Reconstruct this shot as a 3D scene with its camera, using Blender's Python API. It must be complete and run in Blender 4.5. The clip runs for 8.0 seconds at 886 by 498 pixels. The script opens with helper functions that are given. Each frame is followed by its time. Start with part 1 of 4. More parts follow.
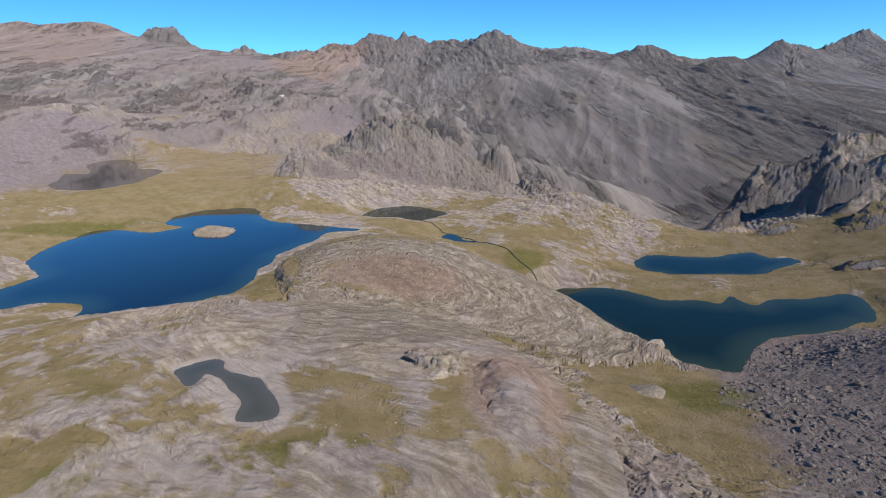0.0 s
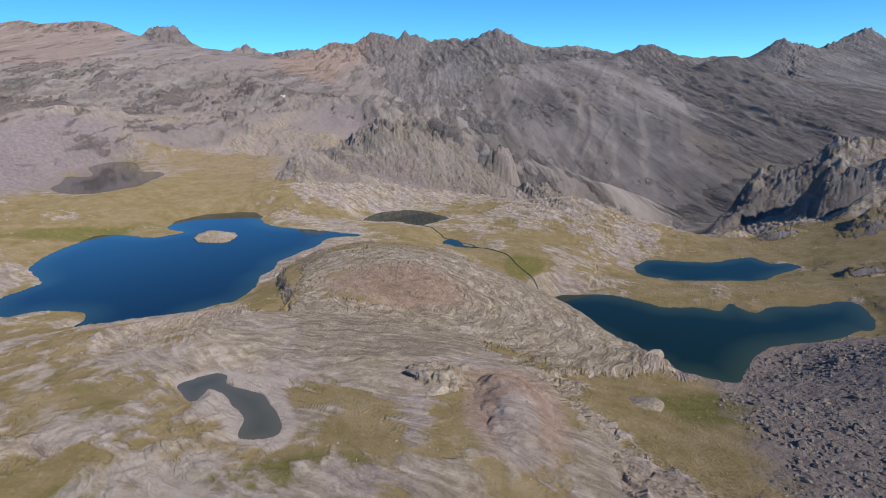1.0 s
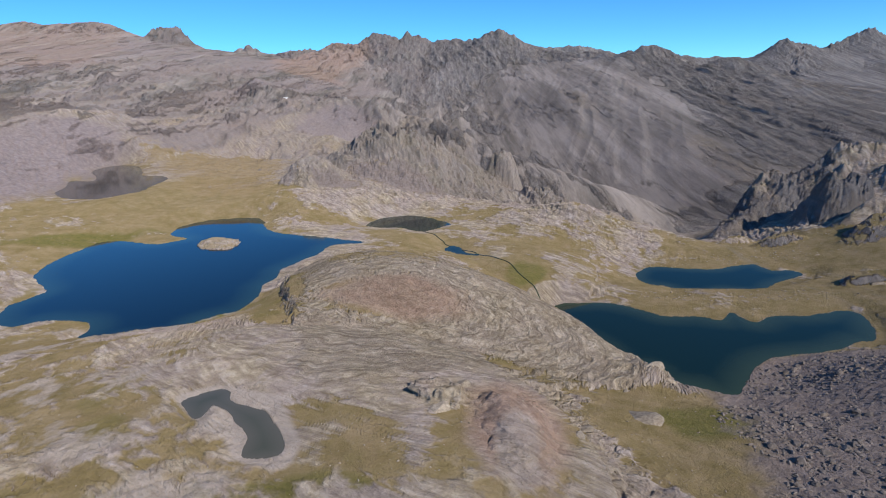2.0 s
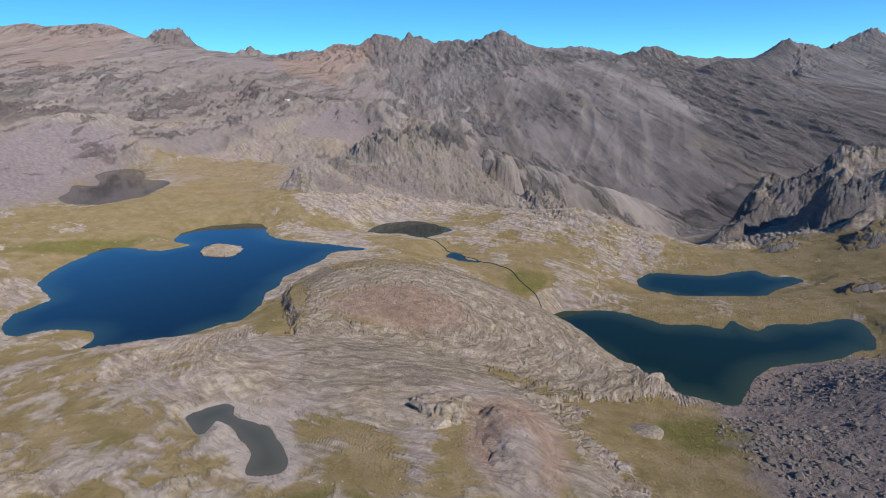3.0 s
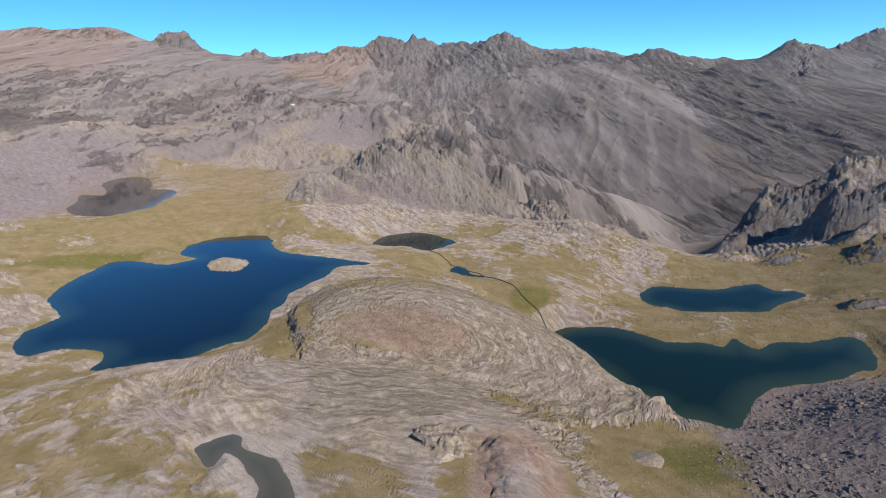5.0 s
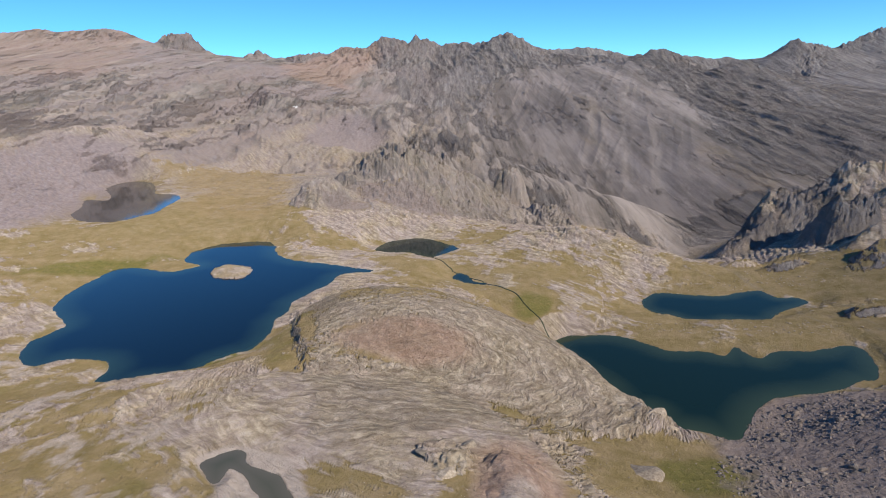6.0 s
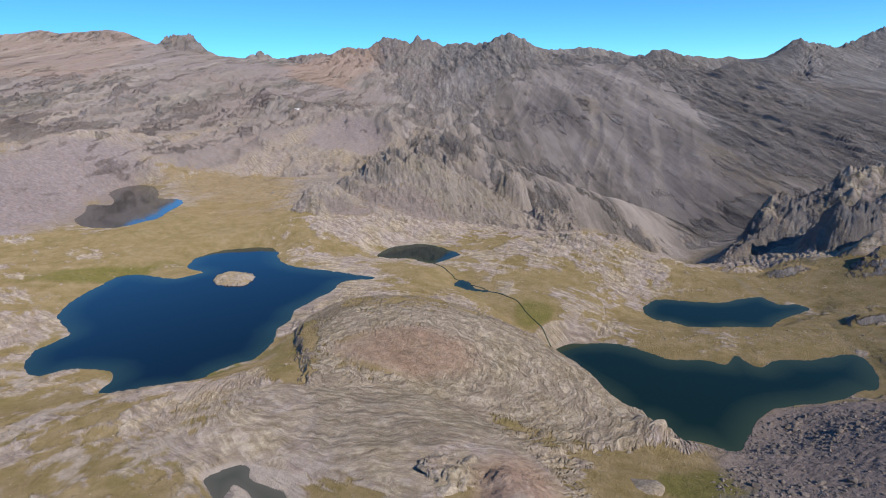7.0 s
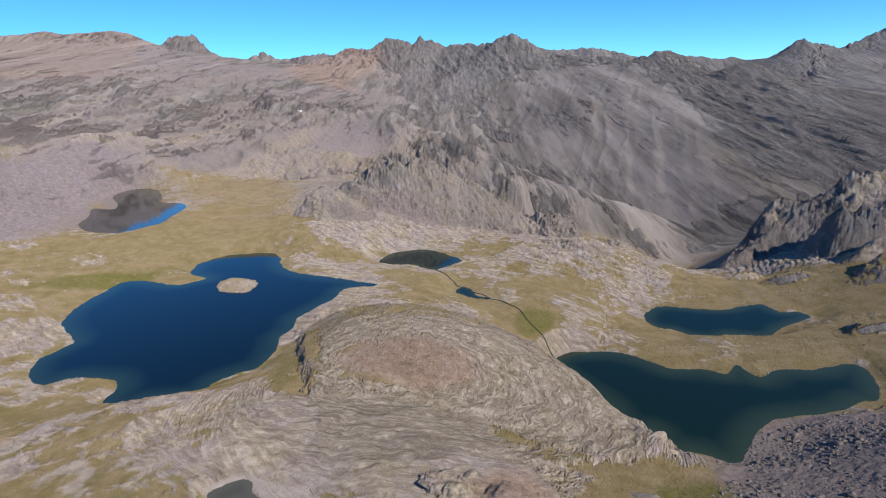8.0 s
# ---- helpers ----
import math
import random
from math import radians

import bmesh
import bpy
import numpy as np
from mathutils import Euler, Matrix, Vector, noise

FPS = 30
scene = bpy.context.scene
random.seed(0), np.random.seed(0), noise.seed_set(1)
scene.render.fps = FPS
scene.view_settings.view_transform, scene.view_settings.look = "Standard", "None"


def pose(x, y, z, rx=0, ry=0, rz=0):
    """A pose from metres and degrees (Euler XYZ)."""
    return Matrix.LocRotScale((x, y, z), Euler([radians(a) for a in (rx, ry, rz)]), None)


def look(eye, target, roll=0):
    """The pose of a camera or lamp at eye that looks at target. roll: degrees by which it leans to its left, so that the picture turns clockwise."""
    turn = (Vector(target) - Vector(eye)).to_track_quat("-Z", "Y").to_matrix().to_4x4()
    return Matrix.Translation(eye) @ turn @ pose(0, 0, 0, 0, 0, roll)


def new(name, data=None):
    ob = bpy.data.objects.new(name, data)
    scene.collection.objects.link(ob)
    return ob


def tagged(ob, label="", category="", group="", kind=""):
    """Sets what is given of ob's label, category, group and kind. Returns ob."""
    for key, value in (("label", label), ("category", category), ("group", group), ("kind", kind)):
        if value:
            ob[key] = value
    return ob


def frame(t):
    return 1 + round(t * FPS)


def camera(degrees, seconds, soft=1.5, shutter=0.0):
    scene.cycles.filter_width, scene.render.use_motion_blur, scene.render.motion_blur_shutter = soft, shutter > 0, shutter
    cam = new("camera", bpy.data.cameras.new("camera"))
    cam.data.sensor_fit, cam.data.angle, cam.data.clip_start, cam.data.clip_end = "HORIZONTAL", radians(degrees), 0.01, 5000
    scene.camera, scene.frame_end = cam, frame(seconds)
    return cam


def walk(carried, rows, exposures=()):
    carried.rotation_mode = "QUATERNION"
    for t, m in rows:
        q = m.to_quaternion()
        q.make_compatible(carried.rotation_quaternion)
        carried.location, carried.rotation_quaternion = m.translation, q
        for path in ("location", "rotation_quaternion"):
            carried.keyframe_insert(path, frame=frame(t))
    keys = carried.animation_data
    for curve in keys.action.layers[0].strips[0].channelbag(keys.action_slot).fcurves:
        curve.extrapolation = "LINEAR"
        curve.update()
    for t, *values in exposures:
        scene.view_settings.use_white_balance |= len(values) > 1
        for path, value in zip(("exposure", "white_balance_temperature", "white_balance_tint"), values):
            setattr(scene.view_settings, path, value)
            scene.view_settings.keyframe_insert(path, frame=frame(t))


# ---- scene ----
cam = camera(75.0, 8.0, soft=1.0)
PATH = [
    (0, (-0.84, 0.11, 68.78), (-0.24, 96.60, 42.53), -2.3),
    (0.5, (-0.71, 0.11, 70.74), (-0.21, 96.56, 44.34), -2.3),
    (1, (-0.60, 0.08, 72.60), (-0.20, 96.51, 46.10), -2.3),
    (1.5, (-0.40, 0.08, 74.66), (-0.20, 96.49, 48.12), -2.3),
    (3, (0.02, -0.16, 80.44), (-0.28, 96.26, 53.93), -2.4),
    (3.5, (0.17, -0.26, 82.34), (-0.28, 96.16, 55.84), -2.4),
    (4, (0.30, -0.32, 84.37), (-0.40, 96.10, 57.86), -2.5),
    (4.5, (0.48, -0.42, 86.45), (-0.37, 96.01, 59.99), -2.5),
    (6, (1.05, -0.75, 92.76), (-0.50, 95.68, 66.31), -2.7),
    (6.5, (1.27, -0.66, 94.83), (-0.43, 95.75, 68.33), -2.7),
    (7, (1.40, -0.75, 96.98), (-0.49, 95.66, 70.49), -2.8),
    (7.5, (1.61, -0.85, 99.07), (-0.49, 95.55, 72.57), -2.8),
    (8, (1.91, -0.89, 101.13), (-0.39, 95.51, 74.64), -2.8),
]
walk(cam, [(t, look(eye, target, roll)) for t, eye, target, roll in PATH], exposures=[(0, 0.45, 6250, 10), (3, 0.46, 6250, 10), (4.5, 0.55, 6300, 10), (6, 0.61, 6650, 10), (6.5, 0.56, 6550, 10), (7.5, 0.54, 6300, 10), (8, 0.55, 6300, 10)])

# ---- sky and sun: clear late-summer afternoon, sun to the south-east, behind the viewer's shoulder ----
SUN_ELEVATION, SUN_AZIMUTH = radians(36), radians(138)
sky_world = bpy.data.worlds.new("clear_sky")
scene.world = sky_world
sky_world.use_nodes = True
wn = sky_world.node_tree.nodes
sky = wn.new("ShaderNodeTexSky")
sky.sky_type, sky.sun_disc = "NISHITA", False
sky.sun_elevation, sky.sun_rotation, sky.altitude = SUN_ELEVATION, SUN_AZIMUTH, 3000
sky.air_density, sky.dust_density, sky.ozone_density = 0.8, 0.0, 4.0
deep = wn.new("ShaderNodeHueSaturation")
deep.inputs["Saturation"].default_value = 1.08
sky_world.node_tree.links.new(sky.outputs[0], deep.inputs["Color"])
tint = wn.new("ShaderNodeMix")
tint.data_type, tint.blend_type = "RGBA", "MULTIPLY"
tint.inputs[0].default_value, tint.inputs[7].default_value = 1.0, (0.45, 0.86, 1.0, 1.0)
sky_world.node_tree.links.new(deep.outputs[0], tint.inputs[6])
sky_world.node_tree.links.new(tint.outputs[2], wn["Background"].inputs[0])
wn["Background"].inputs[1].default_value = 0.125
sun = new("sun", bpy.data.lights.new("sun", "SUN"))
sun.data.energy, sun.data.angle, sun.data.color = 3.45, radians(0.5), (1.0, 0.90, 0.76)
toward_sun = Vector((math.sin(SUN_AZIMUTH) * math.cos(SUN_ELEVATION), math.cos(SUN_AZIMUTH) * math.cos(SUN_ELEVATION), math.sin(SUN_ELEVATION)))
sun.matrix_world = look(toward_sun * 400, (0, 0, 0))


# ---- plan: gentle swells of the plateau (east, north, radius, rise) ----
NEAR_SWELLS = [(0, 0, 54, 10.1), (60, 30, 58, 4.7), (-60, 30, 52, 8.3), (0, 50, 40, 3.1), (-150, 60, 67, 14.9), (150, 60, 76, 3.5), (-18, 80, 23, -1.2), (9, 82, 26, -1.7), (-71, 86, 31, 2.5), (-33, 90, 26, 1.5), (-115, 100, 43, 3.4), (-2, 104, 24, 7.5), (-38, 106, 26, 1.9), (-57, 112, 26, 3.9), (81, 116, 42, -6.9), (230, 120, 87, 12.1), (-120, 120, 40, -1.3), (20, 125, 24, 7.7), (-200, 130, 64, -1.6), (48, 131, 29, -0.4), (108, 141, 37, 4.7), (31, 146, 30, -7.8), (-6, 151, 29, -3.3), (-82, 158, 28, 12.2)]
LAKESIDE_SWELLS = [(190, 160, 47, -8.2), (-150, 160, 37, 1.3), (97, 166, 26, -13.7), (64, 167, 31, 4.3), (-115, 168, 31, 1.8), (-63, 170, 37, -2.3), (-17, 175, 37, 14.9), (5, 182, 26, -3.9), (50, 185, 31, -3.6), (122, 186, 30, 0.1), (-77, 191, 32, -8.1), (150, 194, 24, -8.3), (28, 197, 33, 13.7), (-350, 200, 132, -2.0), (-134, 202, 31, 0.0), (-168, 203, 37, -3.5), (168, 214, 43, -3.1), (75, 215, 34, -16.4), (-50, 220, 34, 10.4), (136, 221, 26, -4.2), (-250, 230, 69, 12.4)]
SHORE_SWELLS = [(43, 236, 36, -8.9), (111, 237, 35, 5.2), (-140, 240, 37, 3.0), (240, 240, 61, -8.5), (-20, 250, 49, 7.6), (-75, 255, 44, -9.5), (-189, 257, 46, -3.5), (193, 262, 43, 3.4), (-125, 270, 38, 1.7), (138, 272, 36, -5.1), (65, 276, 41, 1.4), (190, 298, 47, -18.4), (19, 298, 51, -8.6), (-500, 300, 160, 87.2), (-160, 300, 37, -4.3), (300, 300, 68, 2.3), (-300, 300, 88, -32.1), (150, 304, 34, 0.7), (108, 304, 41, -21.5), (-44, 306, 49, 11.8), (-124, 317, 39, 1.2), (-192, 322, 49, 3.2)]
MIDDLE_SWELLS = [(350, 330, 81, -17.8), (244, 338, 54, 7.0), (-251, 339, 62, 6.7), (89, 352, 64, 17.0), (-44, 353, 41, -10.0), (-96, 357, 52, -0.4), (4, 365, 61, -7.9), (-168, 376, 60, -1.7), (330, 380, 68, 4.2), (268, 389, 53, -13.7), (-400, 400, 113, 7.9), (600, 400, 170, 32.0), (160, 400, 69, -8.0), (-270, 414, 80, -7.2), (-77, 419, 59, 10.4), (-227, 436, 80, 10.8), (120, 440, 61, 2.3), (189, 443, 59, -22.8), (262, 455, 81, 14.8), (-43, 473, 86, 11.3), (-344, 482, 80, -24.8), (450, 500, 144, 56.3), (-150, 500, 88, -11.9), (27, 501, 60, -12.3), (88, 509, 61, -15.2)]
BEYOND_SWELLS = [(-316, 533, 63, -0.4), (-255, 534, 82, 8.1), (20, 560, 68, 16.5), (250, 560, 106, -36.5), (130, 560, 88, 4.7), (-374, 586, 86, -58.9), (500, 600, 170, -52.0), (-200, 600, 82, 0.1), (-450, 600, 127, 93.4), (-100, 600, 101, 16.2), (60, 620, 85, 23.5), (-180, 700, 102, -11.4), (300, 700, 136, -23.9), (130, 700, 112, -38.4), (0, 720, 107, -16.4), (-120, 780, 117, 19.2), (420, 800, 170, -11.9), (600, 800, 170, -1.4), (-251, 845, 117, -58.2), (0, 900, 136, -0.3), (-333, 902, 170, 49.0), (230, 906, 170, -46.1), (-201, 941, 110, 13.8), (100, 1000, 160, -57.4), (-100, 1000, 160, 22.7), (500, 1000, 170, -40.8), (381, 1100, 170, -106.6), (-425, 700, 70, 20), (-75, 530, 60, 6), (190, 385, 24, -10), (195, 545, 50, -38), (6, 168, 30, -5.5), (-24, 320, 18, -4), (13, 109, 8, 2), (62, 158, 5, 3.5)]

# Lakes: level, depth, shoreline
BLUE_LAKE = [(-168, 203), (-175, 217), (-173, 227), (-172, 237), (-187, 253), (-195, 266), (-199, 286), (-198, 308), (-197, 322), (-186, 324), (-161, 313), (-153, 318), (-147, 324), (-160, 333), (-164, 343), (-164, 359), (-151, 374), (-128, 376), (-116, 367), (-107, 342), (-92, 326), (-66, 313), (-52, 304), (-41, 298), (-59, 295), (-62, 281), (-67, 271), (-75, 255), (-74, 243), (-77, 232), (-75, 219), (-78, 203), (-84, 200), (-90, 194), (-93, 185), (-102, 182), (-113, 181), (-113, 177), (-118, 178), (-126, 181), (-126, 190), (-132, 198), (-145, 201), (-151, 201), (-158, 196)]
SCREE_LAKE = [(-298, 444), (-308, 474), (-328, 514), (-305, 506), (-316, 533), (-349, 583), (-354, 619), (-341, 630), (-318, 613), (-291, 568), (-274, 534), (-251, 523), (-236, 499), (-231, 458), (-227, 436), (-234, 424), (-240, 411), (-249, 407), (-273, 417)]
TARN = [(-48.6, 361.5), (-41.8, 379.4), (-22.7, 386.5), (-8.8, 377.1), (4.3, 357.6), (3.2, 352.6), (-8.2, 340.9), (-11.7, 337.9), (-20.7, 345.0), (-26.5, 351.9), (-37.5, 353.5)]
POOL = [(0.8, 302.4), (4.3, 307.7), (8.6, 303.3), (12.2, 291.0), (18.1, 288.6), (16.4, 286.2), (9.1, 290.5), (3.2, 295.6)]
TEAL_LAKE = [(43, 236), (50, 243), (58, 245), (75, 242), (85, 233), (92, 225), (104, 224), (112, 219), (119, 226), (121, 224), (124, 215), (131, 219), (136, 221), (149, 220), (162, 223), (169, 222), (168, 213), (159, 196), (150, 194), (138, 188), (122, 186), (113, 184), (107, 180), (101, 174), (95, 166), (90, 161), (85, 162), (80, 166), (70, 170), (69, 176), (68, 180), (62, 180), (59, 185), (57, 199), (49, 215), (44, 226)]
CRAG_LAKE = [(104, 298), (113, 310), (122, 312), (136, 307), (150, 304), (165, 309), (175, 309), (178, 298), (187, 297), (190, 290), (183, 285), (173, 280), (164, 274), (155, 268), (138, 272), (131, 269), (121, 271), (113, 280), (106, 285)]
POND = [(-57.3, 110.7), (-54.8, 113.8), (-51.3, 115.7), (-48.2, 114.6), (-46.6, 110.5), (-41.9, 107.6), (-37.9, 105.5), (-35.0, 101.2), (-31.7, 95.7), (-30.9, 91.7), (-32.9, 89.9), (-36.3, 89.8), (-38.2, 91.0), (-38.9, 96.3), (-40.7, 99.5), (-42.9, 101.9), (-44.2, 104.2), (-47.0, 107.3), (-50.0, 109.0), (-50.5, 105.9), (-51.1, 104.1), (-52.9, 105.0)]
MUD_FLAT = [(-58.7, 111.6), (-56.0, 115.3), (-51.1, 117.0), (-44.0, 114.2), (-37.1, 110.9), (-31.3, 100.9), (-28.1, 93.4), (-28.0, 88.8), (-29.0, 86.1), (-31.7, 85.7), (-36.0, 87.3), (-39.5, 90.1), (-42.4, 94.6), (-48.3, 97.6), (-50.8, 102.5)]
ISLET = [(-134.5, 306.9), (-135.5, 317.0), (-128.1, 322.3), (-115.1, 315.4), (-111.3, 306.9), (-112.4, 295.6), (-121.4, 294.9), (-129.8, 298.7)]
LAKES = [
    ("deep blue mountain lake with a small rocky islet", 0, 9, BLUE_LAKE),
    ("dark green lake below the scree slope", 11.7, 7, SCREE_LAKE),
    ("small dark tarn between rocky rises", -5.1, 4, TARN),
    ("tiny dark pool on the outflow stream", -6.3, 1.5, POOL),
    ("dark teal lake below the bare rock slope", -18.6, 9, TEAL_LAKE),
    ("narrow dark blue lake beneath the crags", -25, 6, CRAG_LAKE),
    ("shallow murky pond with a dried pale rim", 14.6, 1.2, POND),
]

# Mountain crests (east, north, height)
WEST_CREST = [(-2900, 2700, 400), (-2300, 2740, 430), (-1903, 2760, 436), (-1813, 2740, 442), (-1705, 2740, 424), (-1513, 2730, 428), (-1435, 2720, 417), (-1352, 2710, 373), (-1273, 2700, 346), (-1201, 2690, 333), (-1134, 2700, 322), (-1096, 2720, 303), (-1074, 2800, 277), (-1014, 2900, 278), (-948, 2950, 299), (-899, 2950, 315), (-862, 2980, 292), (-829, 3100, 274), (-772, 3250, 260)]
NORTH_CREST = [(-693, 3350, 301), (-623, 3400, 316), (-563, 3400, 353), (-479, 3400, 347), (-409, 3380, 328), (-341, 3300, 371), (-294, 3290, 380), (-218, 3270, 364), (-179, 3260, 347), (-141, 3250, 373), (-81, 3230, 358), (-9, 3200, 319), (21, 3180, 328), (108, 3120, 325), (190, 3050, 316), (237, 3000, 315), (269, 2930, 339), (310, 2900, 344), (348, 2890, 327), (384, 2830, 271), (433, 2717, 225), (507, 2576, 219), (550, 2448, 196), (596, 2341, 199)]
EAST_CREST = [(607, 2236, 174), (624, 2150, 180), (665, 2090, 178), (679, 2055, 167), (689, 2004, 192), (714, 1995, 197), (737, 1978, 174), (759, 1926, 135), (793, 1875, 121), (823, 1823, 114), (832, 1763, 136), (863, 1720, 135), (867, 1686, 116), (872, 1590, 86), (877, 1502, 64), (882, 1430, 46), (886, 1355, 25), (902, 1244, -14), (927, 1144, -61)]
MAIN_CREST = WEST_CREST + NORTH_CREST + EAST_CREST
FAR_CREST = [(-1210, 4150, 365), (-1100, 4250, 369), (-955, 4150, 382), (-870, 4250, 395), (-705, 4150, 348), (-130, 4250, 296), (511, 4150, 382), (601, 4250, 373), (664, 4150, 334), (817, 4250, 337), (969, 4150, 338), (1110, 4250, 323), (1219, 4150, 282)] + [(1361, 4089, 236), (1552, 4089, 254), (1687, 4089, 242), (1800, 4080, 219), (1899, 4072, 226), (1974, 4002, 201), (2014, 3828, 201), (2051, 3741, 245), (2084, 3671, 291), (2114, 3654, 298), (2183, 3671, 267), (2295, 3741, 262), (2451, 3828, 229), (2550, 3872, 269), (2660, 3898, 308), (2709, 3906, 341), (2739, 3906, 316), (2772, 3898, 369), (2806, 3898, 357), (2856, 3889, 304), (2907, 3872, 269), (3300, 3700, 240), (4200, 3300, 200)]
MAIN_DROP = ((0, 25, 60, 150, 450, 1130, 1530, 1800, 2100, 3000), (0, 9, 33, 85, 200, 400, 510, 590, 680, 1000))
SHOULDER = [(-470, 1560, 118), (-380, 1332, 92), (-242, 1225, 56), (-196, 1204, 70), (-150, 1165, 64), (-111, 1144, 60), (-70, 1090, 45), (-33, 1048, 36), (31, 896, 6), (119, 788, -32)]
SHOULDER_DROP = ((0, 40, 150, 400, 900, 2500), (0, 12, 65, 190, 430, 1500))
FAR_DROP = ((0, 100, 400, 1200, 2000, 3500), (0, 60, 170, 330, 460, 900))


# The bare rock bench of the broad hill: its edge is a low cliff
BENCH_EDGE = [(-64, 222), (-55, 189), (-43, 151), (-37, 129), (-29, 116), (-8, 121), (14, 134), (40, 146), (64, 156), (70, 170), (55, 194), (42, 222), (14, 238), (-30, 240), (-54, 236)]
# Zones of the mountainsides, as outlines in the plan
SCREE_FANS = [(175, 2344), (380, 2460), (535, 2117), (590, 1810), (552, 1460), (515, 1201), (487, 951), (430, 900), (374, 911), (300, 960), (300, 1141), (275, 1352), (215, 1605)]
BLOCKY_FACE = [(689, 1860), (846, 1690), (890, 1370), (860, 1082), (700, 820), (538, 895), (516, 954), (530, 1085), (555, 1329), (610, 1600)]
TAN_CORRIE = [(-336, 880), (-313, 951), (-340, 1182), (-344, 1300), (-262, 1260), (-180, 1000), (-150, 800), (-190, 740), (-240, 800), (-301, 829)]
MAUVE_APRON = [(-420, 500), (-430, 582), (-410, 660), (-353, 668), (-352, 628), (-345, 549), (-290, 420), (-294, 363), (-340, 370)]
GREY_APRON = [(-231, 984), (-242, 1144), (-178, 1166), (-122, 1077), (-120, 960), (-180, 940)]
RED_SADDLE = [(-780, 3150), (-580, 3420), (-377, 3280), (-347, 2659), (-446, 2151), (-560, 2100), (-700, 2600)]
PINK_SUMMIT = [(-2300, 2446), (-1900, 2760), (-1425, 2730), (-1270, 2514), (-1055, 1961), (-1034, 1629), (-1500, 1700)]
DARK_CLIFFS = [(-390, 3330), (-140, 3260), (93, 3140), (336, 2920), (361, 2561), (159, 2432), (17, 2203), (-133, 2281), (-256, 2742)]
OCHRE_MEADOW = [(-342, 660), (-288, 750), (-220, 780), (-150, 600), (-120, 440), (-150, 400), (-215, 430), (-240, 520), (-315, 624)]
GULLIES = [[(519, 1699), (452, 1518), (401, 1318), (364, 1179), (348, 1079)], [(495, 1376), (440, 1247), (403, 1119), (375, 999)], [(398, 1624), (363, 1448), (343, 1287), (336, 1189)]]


# ---- noise ----
SPREAD_X = np.cos(np.arange(256) * (2 * np.pi / 256)).astype(np.float32)
SPREAD_Y = np.sin(np.arange(256) * (2 * np.pi / 256)).astype(np.float32)


def hashed_bits(ix, iy, seed):
    h = ix.astype(np.int32).view(np.uint32) * np.uint32(374761393) + iy.astype(np.int32).view(np.uint32) * np.uint32(668265263) + np.uint32((seed * 974634777) & 0xFFFFFFFF)
    h = (h ^ (h >> np.uint32(13))) * np.uint32(1274126177)
    return h ^ (h >> np.uint32(16))


def hashed_index(ix, iy, seed):
    return ((hashed_bits(ix, iy, seed) >> np.uint32(8)) & np.uint32(255)).astype(np.intp)


def hashed(ix, iy, seed):
    return (hashed_bits(ix, iy, seed) & np.uint32(0xFFFF)).astype(np.float32) / np.float32(65536)


def grain(x, y, seed=0):
    """Smooth gradient noise, about -1 to 1."""
    x, y = np.asarray(x, np.float32), np.asarray(y, np.float32)
    ix, iy = np.floor(x), np.floor(y)
    fx, fy = x - ix, y - iy
    u, v = fx * fx * fx * (fx * (fx * 6 - 15) + 10), fy * fy * fy * (fy * (fy * 6 - 15) + 10)

    def corner(dx, dy):
        k = hashed_index(ix + dx, iy + dy, seed)
        return SPREAD_X[k] * (fx - dx) + SPREAD_Y[k] * (fy - dy)

    a, b, c, d = corner(0, 0), corner(1, 0), corner(0, 1), corner(1, 1)
    return 1.5 * (a + (b - a) * u + (c - a) * v + (a - b - c + d) * u * v)


def clouds(x, y, size, octaves=4, seed=0, gain=0.5):
    out, amp, total = 0, 1.0, 0.0
    for k in range(octaves):
        out = out + amp * grain(x / size * 2 ** k + 17.3 * k, y / size * 2 ** k - 9.1 * k, seed + k)
        total, amp = total + amp, amp * gain
    return out / total


def crags(x, y, size, octaves=4, seed=0, gain=0.55):
    """Sharp-crested noise, 0 to 1."""
    out, amp, total, weight = 0, 1.0, 0.0, 1.0
    for k in range(octaves):
        r = (1 - np.abs(grain(x / size * 2 ** k + 5.7 * k, y / size * 2 ** k + 3.3 * k, seed + k))) ** 2
        out = out + amp * r * weight
        weight = np.clip(r * 1.4, 0, 1)
        total, amp = total + amp, amp * gain
    return out / total


def cracks(x, y, seed=0):
    """Distance from the joints between irregular blocks of about unit size."""
    x, y = np.asarray(x, np.float32), np.asarray(y, np.float32)
    ix, iy = np.floor(x), np.floor(y)
    one, two = np.full(x.shape, 9, np.float32), np.full(x.shape, 9, np.float32)
    for dx in (-1, 0, 1):
        for dy in (-1, 0, 1):
            cx, cy = ix + dx, iy + dy
            d = np.hypot(cx + hashed(cx, cy, seed) - x, cy + hashed(cx, cy, seed + 1) - y)
            two = np.minimum(two, np.maximum(one, d))
            one = np.minimum(one, d)
    return two - one


def step(a, b, v):
    """Eases from 0 at a to 1 at b."""
    k = np.clip((v - a) / (b - a), 0, 1)
    return k * k * (3 - 2 * k)


def turned(x, y, degrees):
    c, s = math.cos(radians(degrees)), math.sin(radians(degrees))
    return x * c + y * s, -x * s + y * c


def oval(x, y, cx, cy, rx, ry, degrees=0.0):
    """1 at the middle of an oval, 0 at its edge, below 0 outside."""
    u, v = turned(x - cx, y - cy, degrees)
    return 1 - np.sqrt((u / rx) ** 2 + (v / ry) ** 2)


